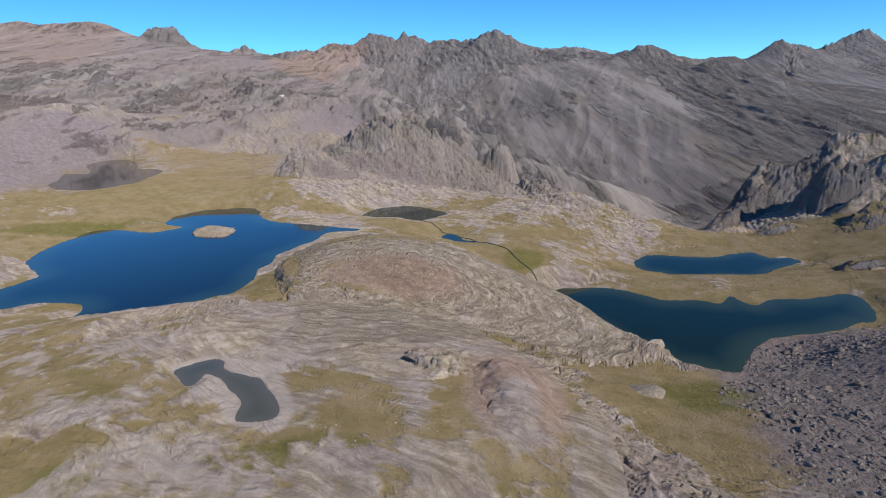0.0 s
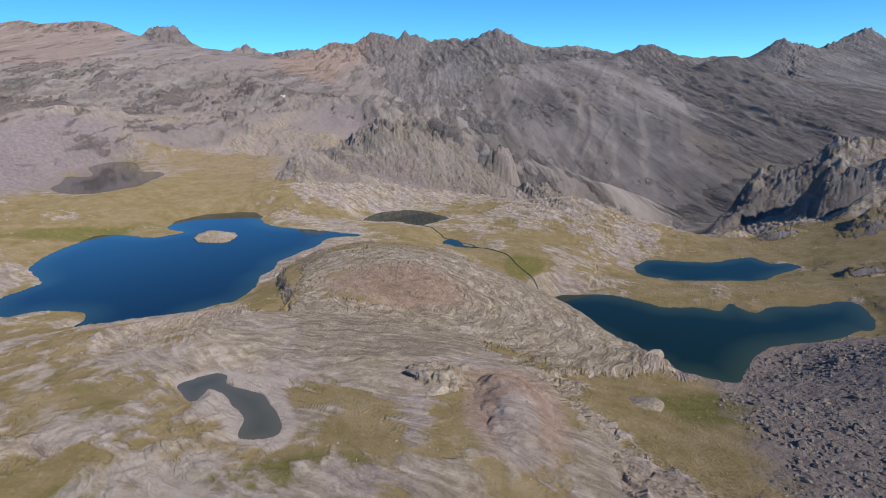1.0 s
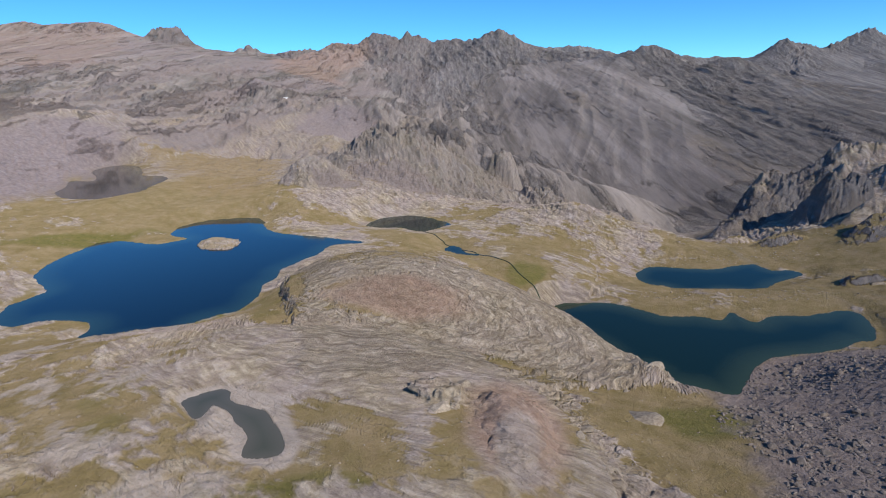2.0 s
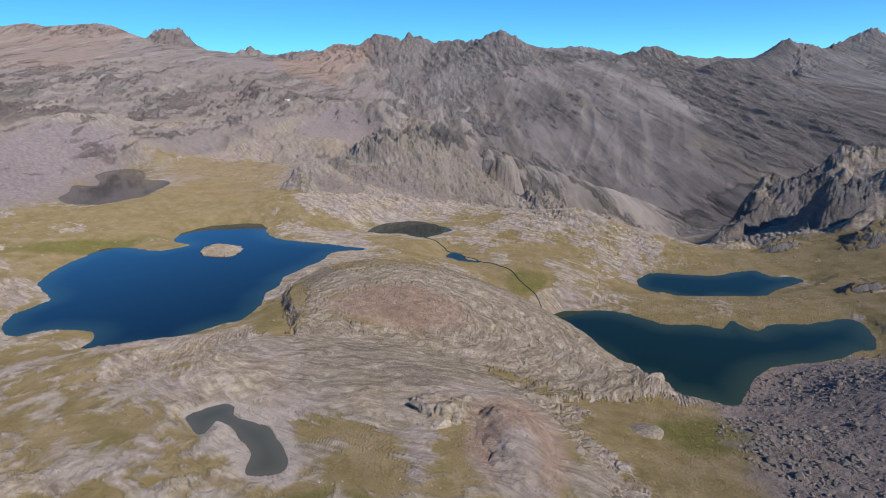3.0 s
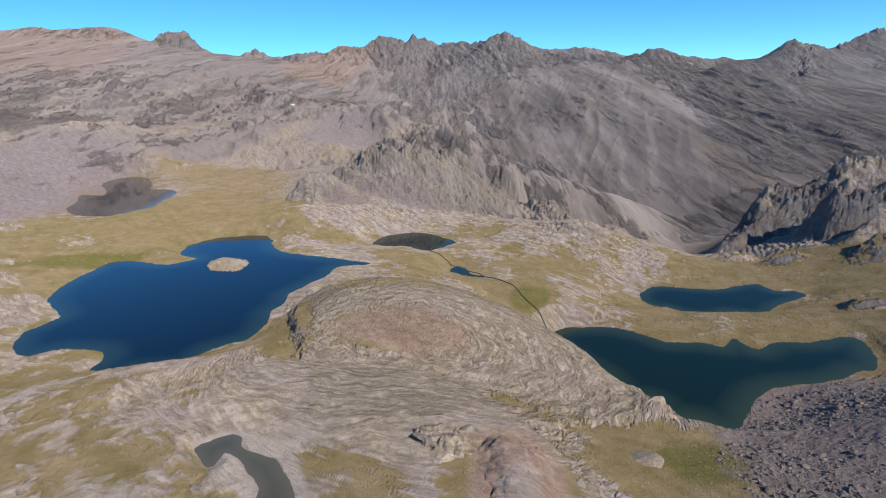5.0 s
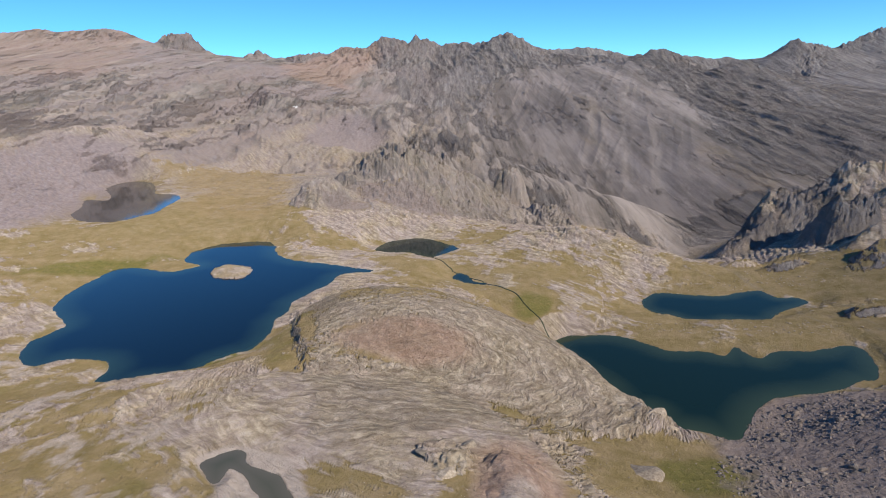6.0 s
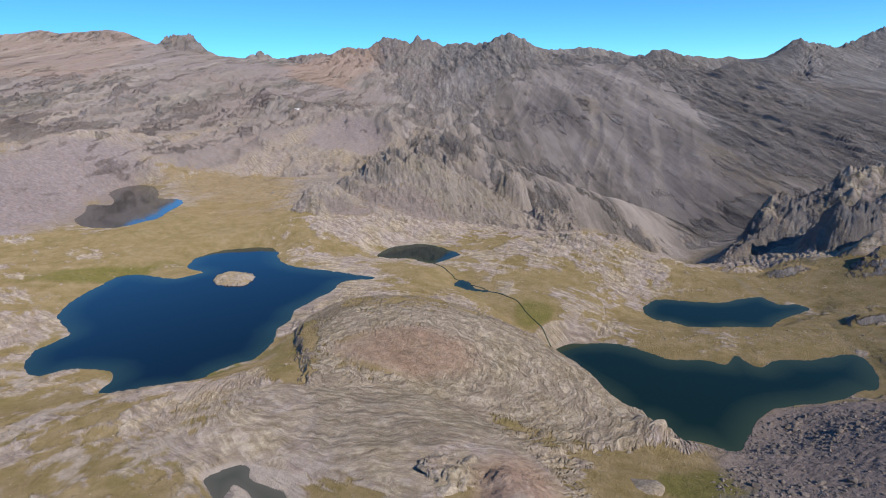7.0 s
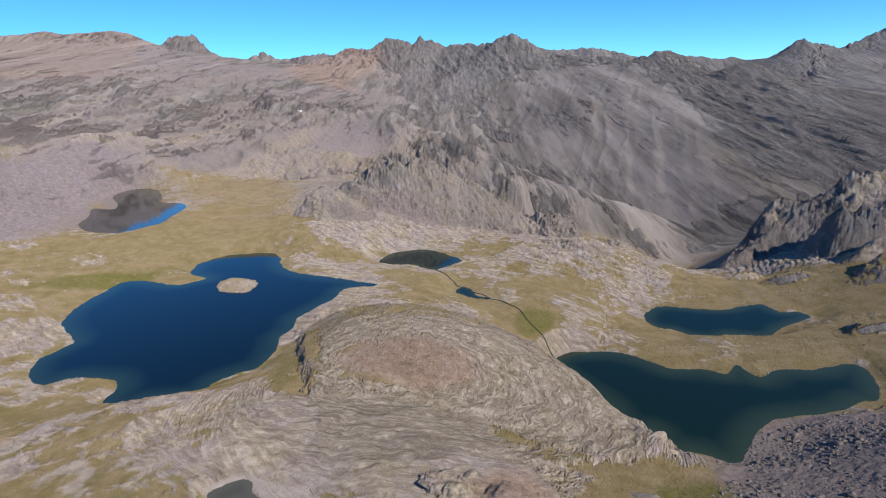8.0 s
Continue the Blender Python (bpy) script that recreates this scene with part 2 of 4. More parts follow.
def rounded(points, steps=4):
    """A closed shoreline through the points, curved between them."""
    p = np.array(points, float)
    a, b, c, d = np.roll(p, 1, 0), p, np.roll(p, -1, 0), np.roll(p, -2, 0)
    out = []
    for k in range(steps):
        t = k / steps
        out.append(0.5 * (2 * b + (c - a) * t + (2 * a - 5 * b + 4 * c - d) * t * t + (3 * b - a - 3 * c + d) * t ** 3))
    return np.stack(out, 1).reshape(-1, 2)


def outside(x, y, points):
    """Signed distance to a closed outline: negative inside."""
    best, inside = np.full(x.shape, 1e18), np.zeros(x.shape, bool)
    for (ax, ay), (bx, by) in zip(points, np.roll(points, -1, 0)):
        ex, ey, wx, wy = bx - ax, by - ay, x - ax, y - ay
        k = np.clip((wx * ex + wy * ey) / (ex * ex + ey * ey + 1e-9), 0, 1)
        best = np.minimum(best, (wx - k * ex) ** 2 + (wy - k * ey) ** 2)
        if abs(ey) > 1e-9:
            inside ^= ((ay > y) != (by > y)) & (x < ex * (y - ay) / ey + ax)
    return np.where(inside, -1, 1) * np.sqrt(best)


def zone(x, y, points, soft, ragged):
    """1 inside an outline, 0 outside, with an uneven edge."""
    p, reach = rounded(points, 2), soft + 2 * ragged
    near = (x > p[:, 0].min() - reach) & (x < p[:, 0].max() + reach) & (y > p[:, 1].min() - reach) & (y < p[:, 1].max() + reach)
    out = np.zeros(x.shape)
    a, b = x[near], y[near]
    d = outside(a, b, p) + ragged * (clouds(a, b * 0.6, 3.2 * ragged, 4, 5, 0.6) + 0.4 * clouds(a, b * 0.6, 0.6 * ragged, 3, 6))
    out[near] = step(soft, -soft, d)
    return out


def near_line(x, y, line):
    """Distance to a polyline."""
    p = np.array(line, float)[:, :2]
    best = np.full(x.shape, 1e18)
    for (ax, ay), (bx, by) in zip(p, p[1:]):
        ex, ey = bx - ax, by - ay
        k = np.clip(((x - ax) * ex + (y - ay) * ey) / (ex * ex + ey * ey + 1e-9), 0, 1)
        best = np.minimum(best, (x - ax - k * ex) ** 2 + (y - ay - k * ey) ** 2)
    return np.sqrt(best)


def faces(x, y, line, drop, steep):
    """The mountain that falls away from a crest line on all sides."""
    p = np.array(line, float)
    soft = np.convolve(np.pad(p[:, 2], 3, "edge"), np.ones(7) / 7, "valid")
    top = np.full(x.shape, -900.0)
    for i in range(len(p) - 1):
        (ax, ay, az), (bx, by, bz) = p[i], p[i + 1]
        ex, ey = bx - ax, by - ay
        k = np.clip(((x - ax) * ex + (y - ay) * ey) / (ex * ex + ey * ey + 1e-9), 0, 1)
        d = np.sqrt((x - ax - k * ex) ** 2 + (y - ay - k * ey) ** 2)
        z, zs = az + k * (bz - az), soft[i] + k * (soft[i + 1] - soft[i])
        top = np.maximum(top, zs + (z - zs) * np.exp(-d / 110) - np.interp(d, *drop) * steep)
    return top


# ---- the lie of the land ----
def land(x, y):
    """Height and surface masks over the plan."""
    r = np.hypot(x, y)
    base = np.full(x.shape, -5.0)
    n = np.count_nonzero(r < 1300) if x.size > 1e5 else x.size
    for cx, cy, rad, rise in NEAR_SWELLS + LAKESIDE_SWELLS + SHORE_SWELLS + MIDDLE_SWELLS + BEYOND_SWELLS:
        base[:n] += rise * np.exp(-((x[:n] - cx) ** 2 + (y[:n] - cy) ** 2) / (2 * rad * rad))
    px, py = x[:n], y[:n]
    ox, oy = px + 7 * clouds(px, py, 24, 5, 15, 0.65), py + 7 * clouds(px, py, 24, 5, 16, 0.65)
    broken = crags(px + 0.4 * py, py, 26, 5, 17, 0.62)
    broken = np.where(px > 180, 0.62 + 0.62 * broken, 0.74 + 0.42 * broken)
    for cx, cy, rx, ry, deg, rise, soft in OUTCROPS:
        base[:n] += rise * step(-0.05, soft, oval(ox, oy, cx, cy, rx, ry, deg)) * (broken if rise > 5 else 1)
    base[:n] += 1.8 * zone(px, py, BENCH_EDGE, 1.6, 3.0) + 0.8 * zone(px + 3, py - 6, BENCH_EDGE, 1.2, 5.0)
    east = step(-350, 250, x)
    floor = 15 - 165 * east + 0.03 * r * (1 - east)
    base += (floor - base) * step(760, 1150, r)
    # mountains
    wx = x + 24 * clouds(x, y, 420, 3, 11) + 12 * clouds(x, y, 90, 2, 12)
    wy = y + 24 * clouds(x, y, 420, 3, 13) + 12 * clouds(x, y, 90, 2, 14)
    height, crag_mask, peak, away = base.copy(), np.zeros(x.shape), np.zeros(x.shape), np.zeros(x.shape)
    tone = np.full(x.shape, 0.5)
    m = r > 480
    mx, my, wx, wy = x[m], y[m], wx[m], wy[m]
    top = np.full(mx.shape, -400.0)
    rough, behind = np.zeros(mx.shape), np.zeros(mx.shape)
    ribs = 1 - crags(wx, wy / 2.2, 260, 2, 21)
    furrows = 1 - crags(wx, wy / 14, 90, 2, 22)
    for k, (line, drop) in enumerate(((MAIN_CREST, MAIN_DROP), (FAR_CREST, FAR_DROP), (SHOULDER, SHOULDER_DROP))):
        d0 = near_line(mx, my, line)
        loose = step(0, 260, d0)
        h = faces(mx + (wx - mx) * loose, my + (wy - my) * loose, line, drop, 1 if k else (0.56 + 0.44 * step(-700, 100, mx)) * (1 - 0.42 * step(100, 560, mx)))
        h -= step(0, 500, d0) * (5 * ribs - 2 + 2 * furrows)
        rough = np.where(h > top, np.exp(-d0 / 420), rough)
        behind = np.where(h > top, k == 1, behind)
        top = np.maximum(top, h)
    mv = 1.15 * top + 0.04 * my
    rocky = step(0.10, 0.40, 0.55 * rough + 0.24 * (1 - east[m]) + 0.60 * clouds(mx, mv, 150, 3, 31) + 0.35 * clouds(mx, mv, 40, 3, 32))
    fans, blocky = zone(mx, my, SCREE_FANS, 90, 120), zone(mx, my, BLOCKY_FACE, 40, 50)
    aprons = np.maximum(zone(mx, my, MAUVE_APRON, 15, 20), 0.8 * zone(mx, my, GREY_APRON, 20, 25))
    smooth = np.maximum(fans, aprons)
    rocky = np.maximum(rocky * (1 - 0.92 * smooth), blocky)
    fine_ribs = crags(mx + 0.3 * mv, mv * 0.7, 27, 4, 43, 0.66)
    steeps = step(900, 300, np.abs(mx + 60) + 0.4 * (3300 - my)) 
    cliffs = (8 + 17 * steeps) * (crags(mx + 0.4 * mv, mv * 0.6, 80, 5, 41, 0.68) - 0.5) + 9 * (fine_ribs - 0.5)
    fx, fy = turned(wx, wy, -18)
    runs = (3.0 - 0.4 * fans) * (crags(fx, fy / 24, 40, 3, 44, 0.5) - 0.5)
    streak, on = np.zeros(mx.shape), fans > 0
    gx, gy = mx[on] + 14 * clouds(mx[on], my[on], 130, 3, 48), my[on]
    for line in GULLIES:
        streak[on] = np.maximum(streak[on], np.exp(-(near_line(gx, gy, line) / 11) ** 2))
    runs -= 1.2 * streak
    cliffs += blocky * 14 * (crags(mx + 0.3 * mv, mv * 0.7, 42, 4, 49, 0.6) - 0.45)
    du, dv = turned(mx + 40 * clouds(mx, my, 160, 3, 34), my, 28)
    slant = crags(du / 3.2, dv, 42, 5, 33, 0.64) - 0.48
    west = step(-150, -420, mx)
    lower = 0.55 + 0.45 * np.maximum(step(0.25, 0.7, rough), step(500, 900, mx))
    relief = (cliffs * rocky * lower + runs * (1 - rocky)) * np.clip(0.55 + 1.2 * (1 - rough), 0.55, 1) + 4 * west * slant * step(0.5, 0.1, rough) * step(-0.3, 0.2, clouds(mx, my, 260, 3, 35))
    top += relief
    for cx, cy, rx, ry, deg, rise, soft in KNOBS:
        knob = step(-0.05, soft, oval(mx + 14 * clouds(mx, my, 40, 4, 18, 0.65), my + 10 * clouds(mx, my, 30, 3, 19), cx, cy, rx, ry, deg))
        top += rise * knob * (0.75 + 0.5 * crags(mx, my * 0.4, 26, 4, 20, 0.65))
    spires = np.exp(-near_line(mx, my, NORTH_CREST + EAST_CREST[:10] + FAR_CREST[24:]) / 45) * (0.4 + 0.6 * step(-750, -300, mx))
    top += spires * (16 + 24 * behind) * (crags(mx, my * 0.3, 34, 4, 47, 0.6) - 0.52)
    b = base[m] + step(640, 900, r[m]) * (0.6 * relief + 3 * clouds(mx, my * 0.4, 200, 2, 45))
    mr = r[m]
    hummocks = (crags(mx + 30 * clouds(mx, my, 90, 2, 37), my * 0.55, 120, 5, 36, 0.6) - 0.45) * step(640, 820, mr) * step(2500, 1700, mr) * step(120, -120, mx) * (1 - aprons)
    b, top = b + 30 * hummocks, top + 30 * hummocks
    h = np.clip(0.5 + 0.5 * (top - b) / 40, 0, 1)
    height[m] = b + (top - b) * h + 40 * h * (1 - h)
    edge = np.interp(mx, (-700, -420, -300, -100, 100, 250, 500, 900), (520, 540, 650, 640, 640, 560, 560, 500)) + 60 * clouds(mx, my, 120, 3, 46)
    peak[m] = np.maximum(step(0, 80, my - edge), np.where(mx < -330, step(0, 60, b - 45), 0))
    crag_mask[m], away[m], tone[m] = rocky, behind, fine_ribs
    zones = np.zeros((4, x.size))
    zones[:, m] = fans, blocky, aprons, streak
    return height, crag_mask, peak, away, tone, zones


def plateau_rock(x, y):
    """Where bare rock comes through, 0 to 1."""
    rock = 0.43 + 0.85 * clouds(x, y, 46, 5, 51, 0.65)
    for cx, cy, rx, ry, deg, gain in ROCKY:
        rock = rock + gain * step(-0.25, 0.35, oval(x, y, cx, cy, rx, ry, deg))
    return np.clip(rock, 0, 1)


# Blunt knobs on the crests, and steep-sided outcrops: east, north, half-lengths, turn, rise, softness of the edge
KNOBS = [(-1164, 2692, 108, 85, 0, 48, 0.58), (-1100, 2700, 110, 80, 0, 18, 0.8), (-940, 2930, 24, 40, 0, 9, 0.6), (-895, 2955, 18, 40, 0, 11, 0.5), (-860, 2965, 14, 40, 0, 7, 0.5),
         (-140, 3250, 26, 40, 0, 14, 0.8), (-318, 3295, 45, 50, 0, 10, 0.7)]
OUTCROPS = [(264, 463, 45, 34, 20, 34, 1.0), (248, 452, 20, 16, 30, 6, 0.8), (226, 432, 24, 12, 15, 12, 0.5), (272, 390, 30, 24, 0, 26, 0.7), (318, 452, 44, 30, 10, 32, 1.0), (290, 440, 30, 22, 0, 8, 0.9), (338, 415, 52, 50, 10, 14, 0.9),
            (206, 340, 19, 7, 10, 5, 0.7), (188, 354, 14, 6, 10, 6, 0.7), (196, 256, 13, 7, 0, 4, 0.6), (254, 322, 30, 15, 10, 9, 0.9), (272, 352, 34, 16, 10, 12, 0.9),
            (-36, 490, 74, 66, -8, 36, 1.0), (18, 520, 64, 44, -30, 18, 1.0), (64, 562, 22, 18, 0, 30, 0.7), (-97, 440, 26, 22, 0, 16, 0.8), (96, 500, 60, 36, -60, 22, 1.0), (124, 440, 40, 22, -50, 12, 0.9),
            (13, 99, 13, 27, -10, 4.2, 1.0), (-2, 112, 8, 7, 0, 4.2, 0.5), (90, 372, 38, 18, -30, 7, 0.9), (62, 263, 46, 10, -22, 4, 0.8)]
SCREES = [(-370, 510, 120, 150, 0), (114, 130, 48, 50, 0), (96, 96, 38, 34, 0), (125, 165, 50, 25, 10), (-35, 440, 45, 16, -15), (-75, 425, 20, 10, 0)]
ROCKY = [(95, 345, 90, 45, -25, -0.22), (36, 260, 14, 22, -25, -0.6), (120, 252, 90, 36, -5, -0.3), (10, 285, 60, 40, 0, -0.12), (-150, 400, 90, 40, 0, -0.2), (30, 146, 24, 8, -12, -0.5), (-58, 190, 11, 34, 14, -0.55), (-15, 128, 45, 22, 0, 0.4), (-16, 183, 28, 16, 0, -0.45), (-5, 165, 60, 55, 0, 0.5), (40, 195, 40, 50, 30, 0.45), (-45, 470, 110, 90, 0, 0.7), (90, 560, 120, 90, 0, 0.4), (85, 365, 60, 45, -30, 0.4),
         (285, 420, 90, 110, 0, 0.5), (13, 99, 15, 30, -10, -0.35), (30, 100, 12, 26, 25, 0.3), (-190, 580, 140, 90, 0, 0.35), (335, 425, 40, 45, 0, -0.5), (265, 430, 60, 60, 0, 0.35), (60, 262, 45, 22, -25, 0.3), (-60, 270, 45, 60, 0, 0.3), (-110, 110, 80, 50, 0, 0.04), (-30, 85, 50, 22, 0, 0.15), (-200, 260, 40, 40, 0, 0.1),
         (-42, 100, 30, 24, 0, -0.15), (65, 125, 30, 26, 0, -0.7), (-85, 205, 18, 25, 0, -0.6), (-190, 350, 90, 50, 0, -0.35), (220, 330, 60, 50, 0, -0.5), (-160, 440, 80, 60, 0, -0.4)]

# ---- the sheet: rings about the viewpoint's foot, finer ahead ----
fine = np.radians(np.linspace(-42, 42, 1080))
coarse = np.radians(np.linspace(42, 360 - 42, 64)[1:-1])
angles = np.concatenate([fine, coarse])
rings = np.concatenate([np.linspace(0.002, 44, 15), np.geomspace(46, 450, 500), np.geomspace(452.2, 1800, 270), np.geomspace(1808, 3500, 190), np.geomspace(3525, 5600, 70)])
A, R = np.meshgrid(angles, rings)
X, Y = (R * np.sin(A)).ravel(), (R * np.cos(A)).ravel()
Z, CRAG, PEAK, AWAY, TONE, (FAN, BLOCKY, APRON, STREAK) = land(X, Y)
ROCK = plateau_rock(X, Y) * (1 - PEAK)
RR = R.ravel()
sx, sy = turned(X + 8 * clouds(X, Y, 60, 2, 61), Y + 8 * clouds(X, Y, 60, 2, 62), -32)
sx, sy = sx + 3 * clouds(X, Y, 12, 2, 68), sy + 3 * clouds(X, Y, 12, 2, 69)
# on the broad hill the beds run in arcs round its crown
hx, hy = X + 16, (Y - 180) * 1.35
arc = np.hypot(hx, hy) + 7 * clouds(X, Y, 24, 4, 70) + 4 * clouds(X, Y, 7, 3, 99)
bow = step(0.0, 0.35, oval(X, Y, 0, 172, 92, 88, 8))
bench = zone(X, Y, BENCH_EDGE, 2, 4)
sx, sy = sx * (1 - bow) + bow * np.arctan2(hx, -hy) * 45, sy * (1 - bow) + bow * arc
slabs = crags(sx / 2.2, sy, 6, 5, 63, 0.65) - 0.45
blocks = crags(X, Y, 26, 5, 64, 0.6) - 0.45
chips = np.zeros(X.shape)
for lo, hi, grit, gain, lean in ((0, 330, 7, 1.0, 1.0), (330, 680, 11, 2.4, 2.6)):
    some = (RR >= lo) & (RR < hi)
    tx, ty = turned(X[some], Y[some] * 0.8, -30 if lean > 1 else 0)
    chips[some] = gain * (crags(tx / lean, ty, grit, 4, 78, 0.65) - 0.45)
chips *= 0.25 + 0.75 * step(-0.25, 0.3, clouds(X, Y, 45, 2, 79) + 0.6 * step(330, 400, RR))
layer = (Z + 0.08 * sy + 1.6 * clouds(X, Y, 30, 4, 66) + 0.5 * clouds(X, Y, 6, 3, 60)) / 1.5
ledge = step(0.38, 0.62, layer % 1.0) - layer % 1.0
near = RR < 460
JOINT = np.ones(X.shape)
jx, jy = sx[near] + 0.8 * clouds(X[near], Y[near], 4, 2, 73), sy[near] + 0.8 * clouds(X[near], Y[near], 4, 2, 74)
JOINT[near] = np.minimum(step(0.02, 0.22, cracks(jx / 9.5, jy / 3.6, 75)), 0.55 + 0.45 * step(0.02, 0.2, cracks(jx / 4.2, jy / 1.6, 77)))
size = np.clip(RR / 260, 0.45, 2.2)
calm = 1 - 0.35 * step(190, 130, Y) * step(0, -30, X) * (1 - bow) - 0.3 * step(350, 420, RR)
SLIDE = np.zeros(X.shape)
for shape in SCREES:
    SLIDE = np.maximum(SLIDE, step(0, 0.3, oval(X, Y, *shape) + 0.3 * clouds(X, Y, 18, 4, 81) + 0.1 * clouds(X, Y, 5, 3, 82)))
ROCK *= 1 - 0.85 * SLIDE
Z += SLIDE * (1.1 * (crags(X, Y, 22, 4, 84, 0.6) - 0.5) + 0.22 * clouds(X, Y, 1.6, 2, 85) + 7 * step(430, 520, RR) * (crags(X + 0.5 * Y, Y * 0.5, 38, 5, 94, 0.65) - 0.5))
Z += ROCK * (1 - 0.35 * bench) * (calm * (0.9 - 0.5 * bench) * slabs * (0.6 + 0.4 * size) + 1.1 * calm * (1 - 0.5 * bench) * chips + calm * (1.7 - 1.2 * bench) * blocks * size + (0.95 - 0.35 * bench) * ledge - (0.8 - 0.35 * bench) * (1 - JOINT) * step(0.3, 0.7, ROCK)) + (1 - PEAK) * (1.2 * clouds(X, Y, 34, 4, 65) + 0.12 * clouds(X, Y, 2.5, 2, 67))
ridge = step(-0.1, 0.3, oval(X, Y, 5, 500, 125, 75, -14))
Z += ridge * (9 * (crags(X + 0.3 * Y, Y * 0.5 + 0.6 * Z, 24, 5, 52, 0.66) - 0.5))
SHORE = np.full(X.shape, 1e3)
waters = []
for label, level, depth, outline in LAKES:
    ring = rounded(outline)
    box = (X > ring[:, 0].min() - 60) & (X < ring[:, 0].max() + 60) & (Y > ring[:, 1].min() - 60) & (Y < ring[:, 1].max() + 60)
    d = outside(X[box], Y[box], ring)
    d = d + np.clip(np.hypot(X[box], Y[box]) / 220, 0.3, 1.6) * clouds(X[box], Y[box], 7, 3, 71)
    reach = 4 + 0.4 * depth + 16 * step(220, 330, Y[box])
    z = Z[box]
    low = level + 0.1 + 0.07 * np.clip(d, 0, 12) - 0.004 * np.clip(d - 12, 0, 60) ** 2
    bank = low + np.maximum(z - low, 0) * step(0, reach, d)
    z = np.where(d > 0, np.where(d < 60, bank, z), level - 0.12 - depth * (1 - np.exp(d / (1.5 * depth))))
    Z[box] = z
    s = SHORE[box]
    SHORE[box] = np.where(np.abs(d) < np.abs(s), d, s)
    full = np.full(X.shape, 1e3)
    full[box] = d
    waters.append((label, level, depth, full))

islet = outside(X, Y, rounded(ISLET)) + 0.8 * clouds(X, Y, 5, 3, 72)
Z = np.where(islet < 0, 0.3 + 1.5 * step(0, 6, -islet) + 1.0 * slabs, Z)

# ---- materials ----
def material(name):
    mat = bpy.data.materials.new(name)
    mat.use_nodes = True
    nodes, links = mat.node_tree.nodes, mat.node_tree.links
    return mat, nodes, links, nodes["Principled BSDF"]


def ground_material():
    mat, n, l, p = material("alpine_ground")
    geo = n.new("ShaderNodeNewGeometry")

    def attr(name):
        a = n.new("ShaderNodeAttribute")
        a.attribute_name = name
        return a.outputs["Fac"]

    def speckle(scale, detail=6):
        t = n.new("ShaderNodeTexNoise")
        t.inputs["Scale"].default_value, t.inputs["Detail"].default_value, t.inputs["Roughness"].default_value = scale, detail, 0.74
        l.new(geo.outputs["Position"], t.inputs["Vector"])
        return t.outputs["Fac"]

    def streaks(scale, detail, drawn=0.35):
        far = n.new("ShaderNodeMapping")
        far.inputs["Scale"].default_value = (1, 0.03, drawn)
        t = n.new("ShaderNodeTexNoise")
        t.inputs["Scale"].default_value, t.inputs["Detail"].default_value, t.inputs["Roughness"].default_value = scale, detail, 0.7
        l.new(geo.outputs["Position"], far.inputs["Vector"]), l.new(far.outputs[0], t.inputs["Vector"])
        return t.outputs["Fac"]

    def ramp(fac, *stops):
        c = n.new("ShaderNodeValToRGB")
        while len(c.color_ramp.elements) < len(stops):
            c.color_ramp.elements.new(0.5)
        for e, (pos, col) in zip(c.color_ramp.elements, stops):
            e.position, e.color = pos, (*col, 1)
        l.new(fac, c.inputs[0])
        return c.outputs[0]

    def mixed(fac, a, b):
        m = n.new("ShaderNodeMix")
        m.data_type = "RGBA"
        l.new(fac, m.inputs[0]), l.new(a, m.inputs[6]), l.new(b, m.inputs[7])
        return m.outputs[2]

    def ragged(mask, grit, spread=0.9, lo=0.38, hi=0.62):
        """A mask whose edge follows fine noise instead of fading."""
        centred = n.new("ShaderNodeMath")
        centred.operation, centred.inputs[1].default_value, centred.inputs[2].default_value = "MULTIPLY_ADD", spread, -spread / 2
        l.new(grit, centred.inputs[0])
        total = n.new("ShaderNodeMath")
        l.new(mask, total.inputs[0]), l.new(centred.outputs[0], total.inputs[1])
        sharp = n.new("ShaderNodeMapRange")
        sharp.inputs["From Min"].default_value, sharp.inputs["From Max"].default_value = lo, hi
        l.new(total.outputs[0], sharp.inputs["Value"])
        return sharp.outputs[0]

    along, across = n.new("ShaderNodeMath"), n.new("ShaderNodeMath")
    for node, key, pace in ((along, "bed_along", 0.07), (across, "bed_across", 0.42)):
        node.operation, node.inputs[1].default_value = "MULTIPLY", pace
        l.new(attr(key), node.inputs[0])
    place = n.new("ShaderNodeCombineXYZ")
    l.new(along.outputs[0], place.inputs[0]), l.new(across.outputs[0], place.inputs[1])
    bedding = n.new("ShaderNodeTexNoise")
    for key, value in (("Scale", 1.0), ("Detail", 7), ("Roughness", 0.68)):
        bedding.inputs[key].default_value = value
    l.new(place.outputs[0], bedding.inputs["Vector"])
    beds = bedding.outputs["Fac"]
    coarse_grit, fine_grit = speckle(0.09, 9), speckle(0.4, 7)

    def halfway(a, b):
        m = n.new("ShaderNodeMix")
        m.inputs[0].default_value = 0.55
        l.new(a, m.inputs[2]), l.new(b, m.inputs[3])
        return m.outputs[0]

    tan = ramp(halfway(speckle(0.35, 8), beds), (0.42, (0.21, 0.168, 0.120)), (0.5, (0.30, 0.248, 0.182)), (0.59, (0.47, 0.40, 0.31)))
    mauve = ramp(halfway(speckle(0.30, 8), beds), (0.41, (0.195, 0.158, 0.138)), (0.5, (0.30, 0.248, 0.220)), (0.59, (0.43, 0.37, 0.334)))
    patch = ramp(speckle(0.05, 8), (0.42, (0, 0, 0)), (0.56, (1, 1, 1)))
    cool = n.new("ShaderNodeMath")
    cool.operation = "MULTIPLY"
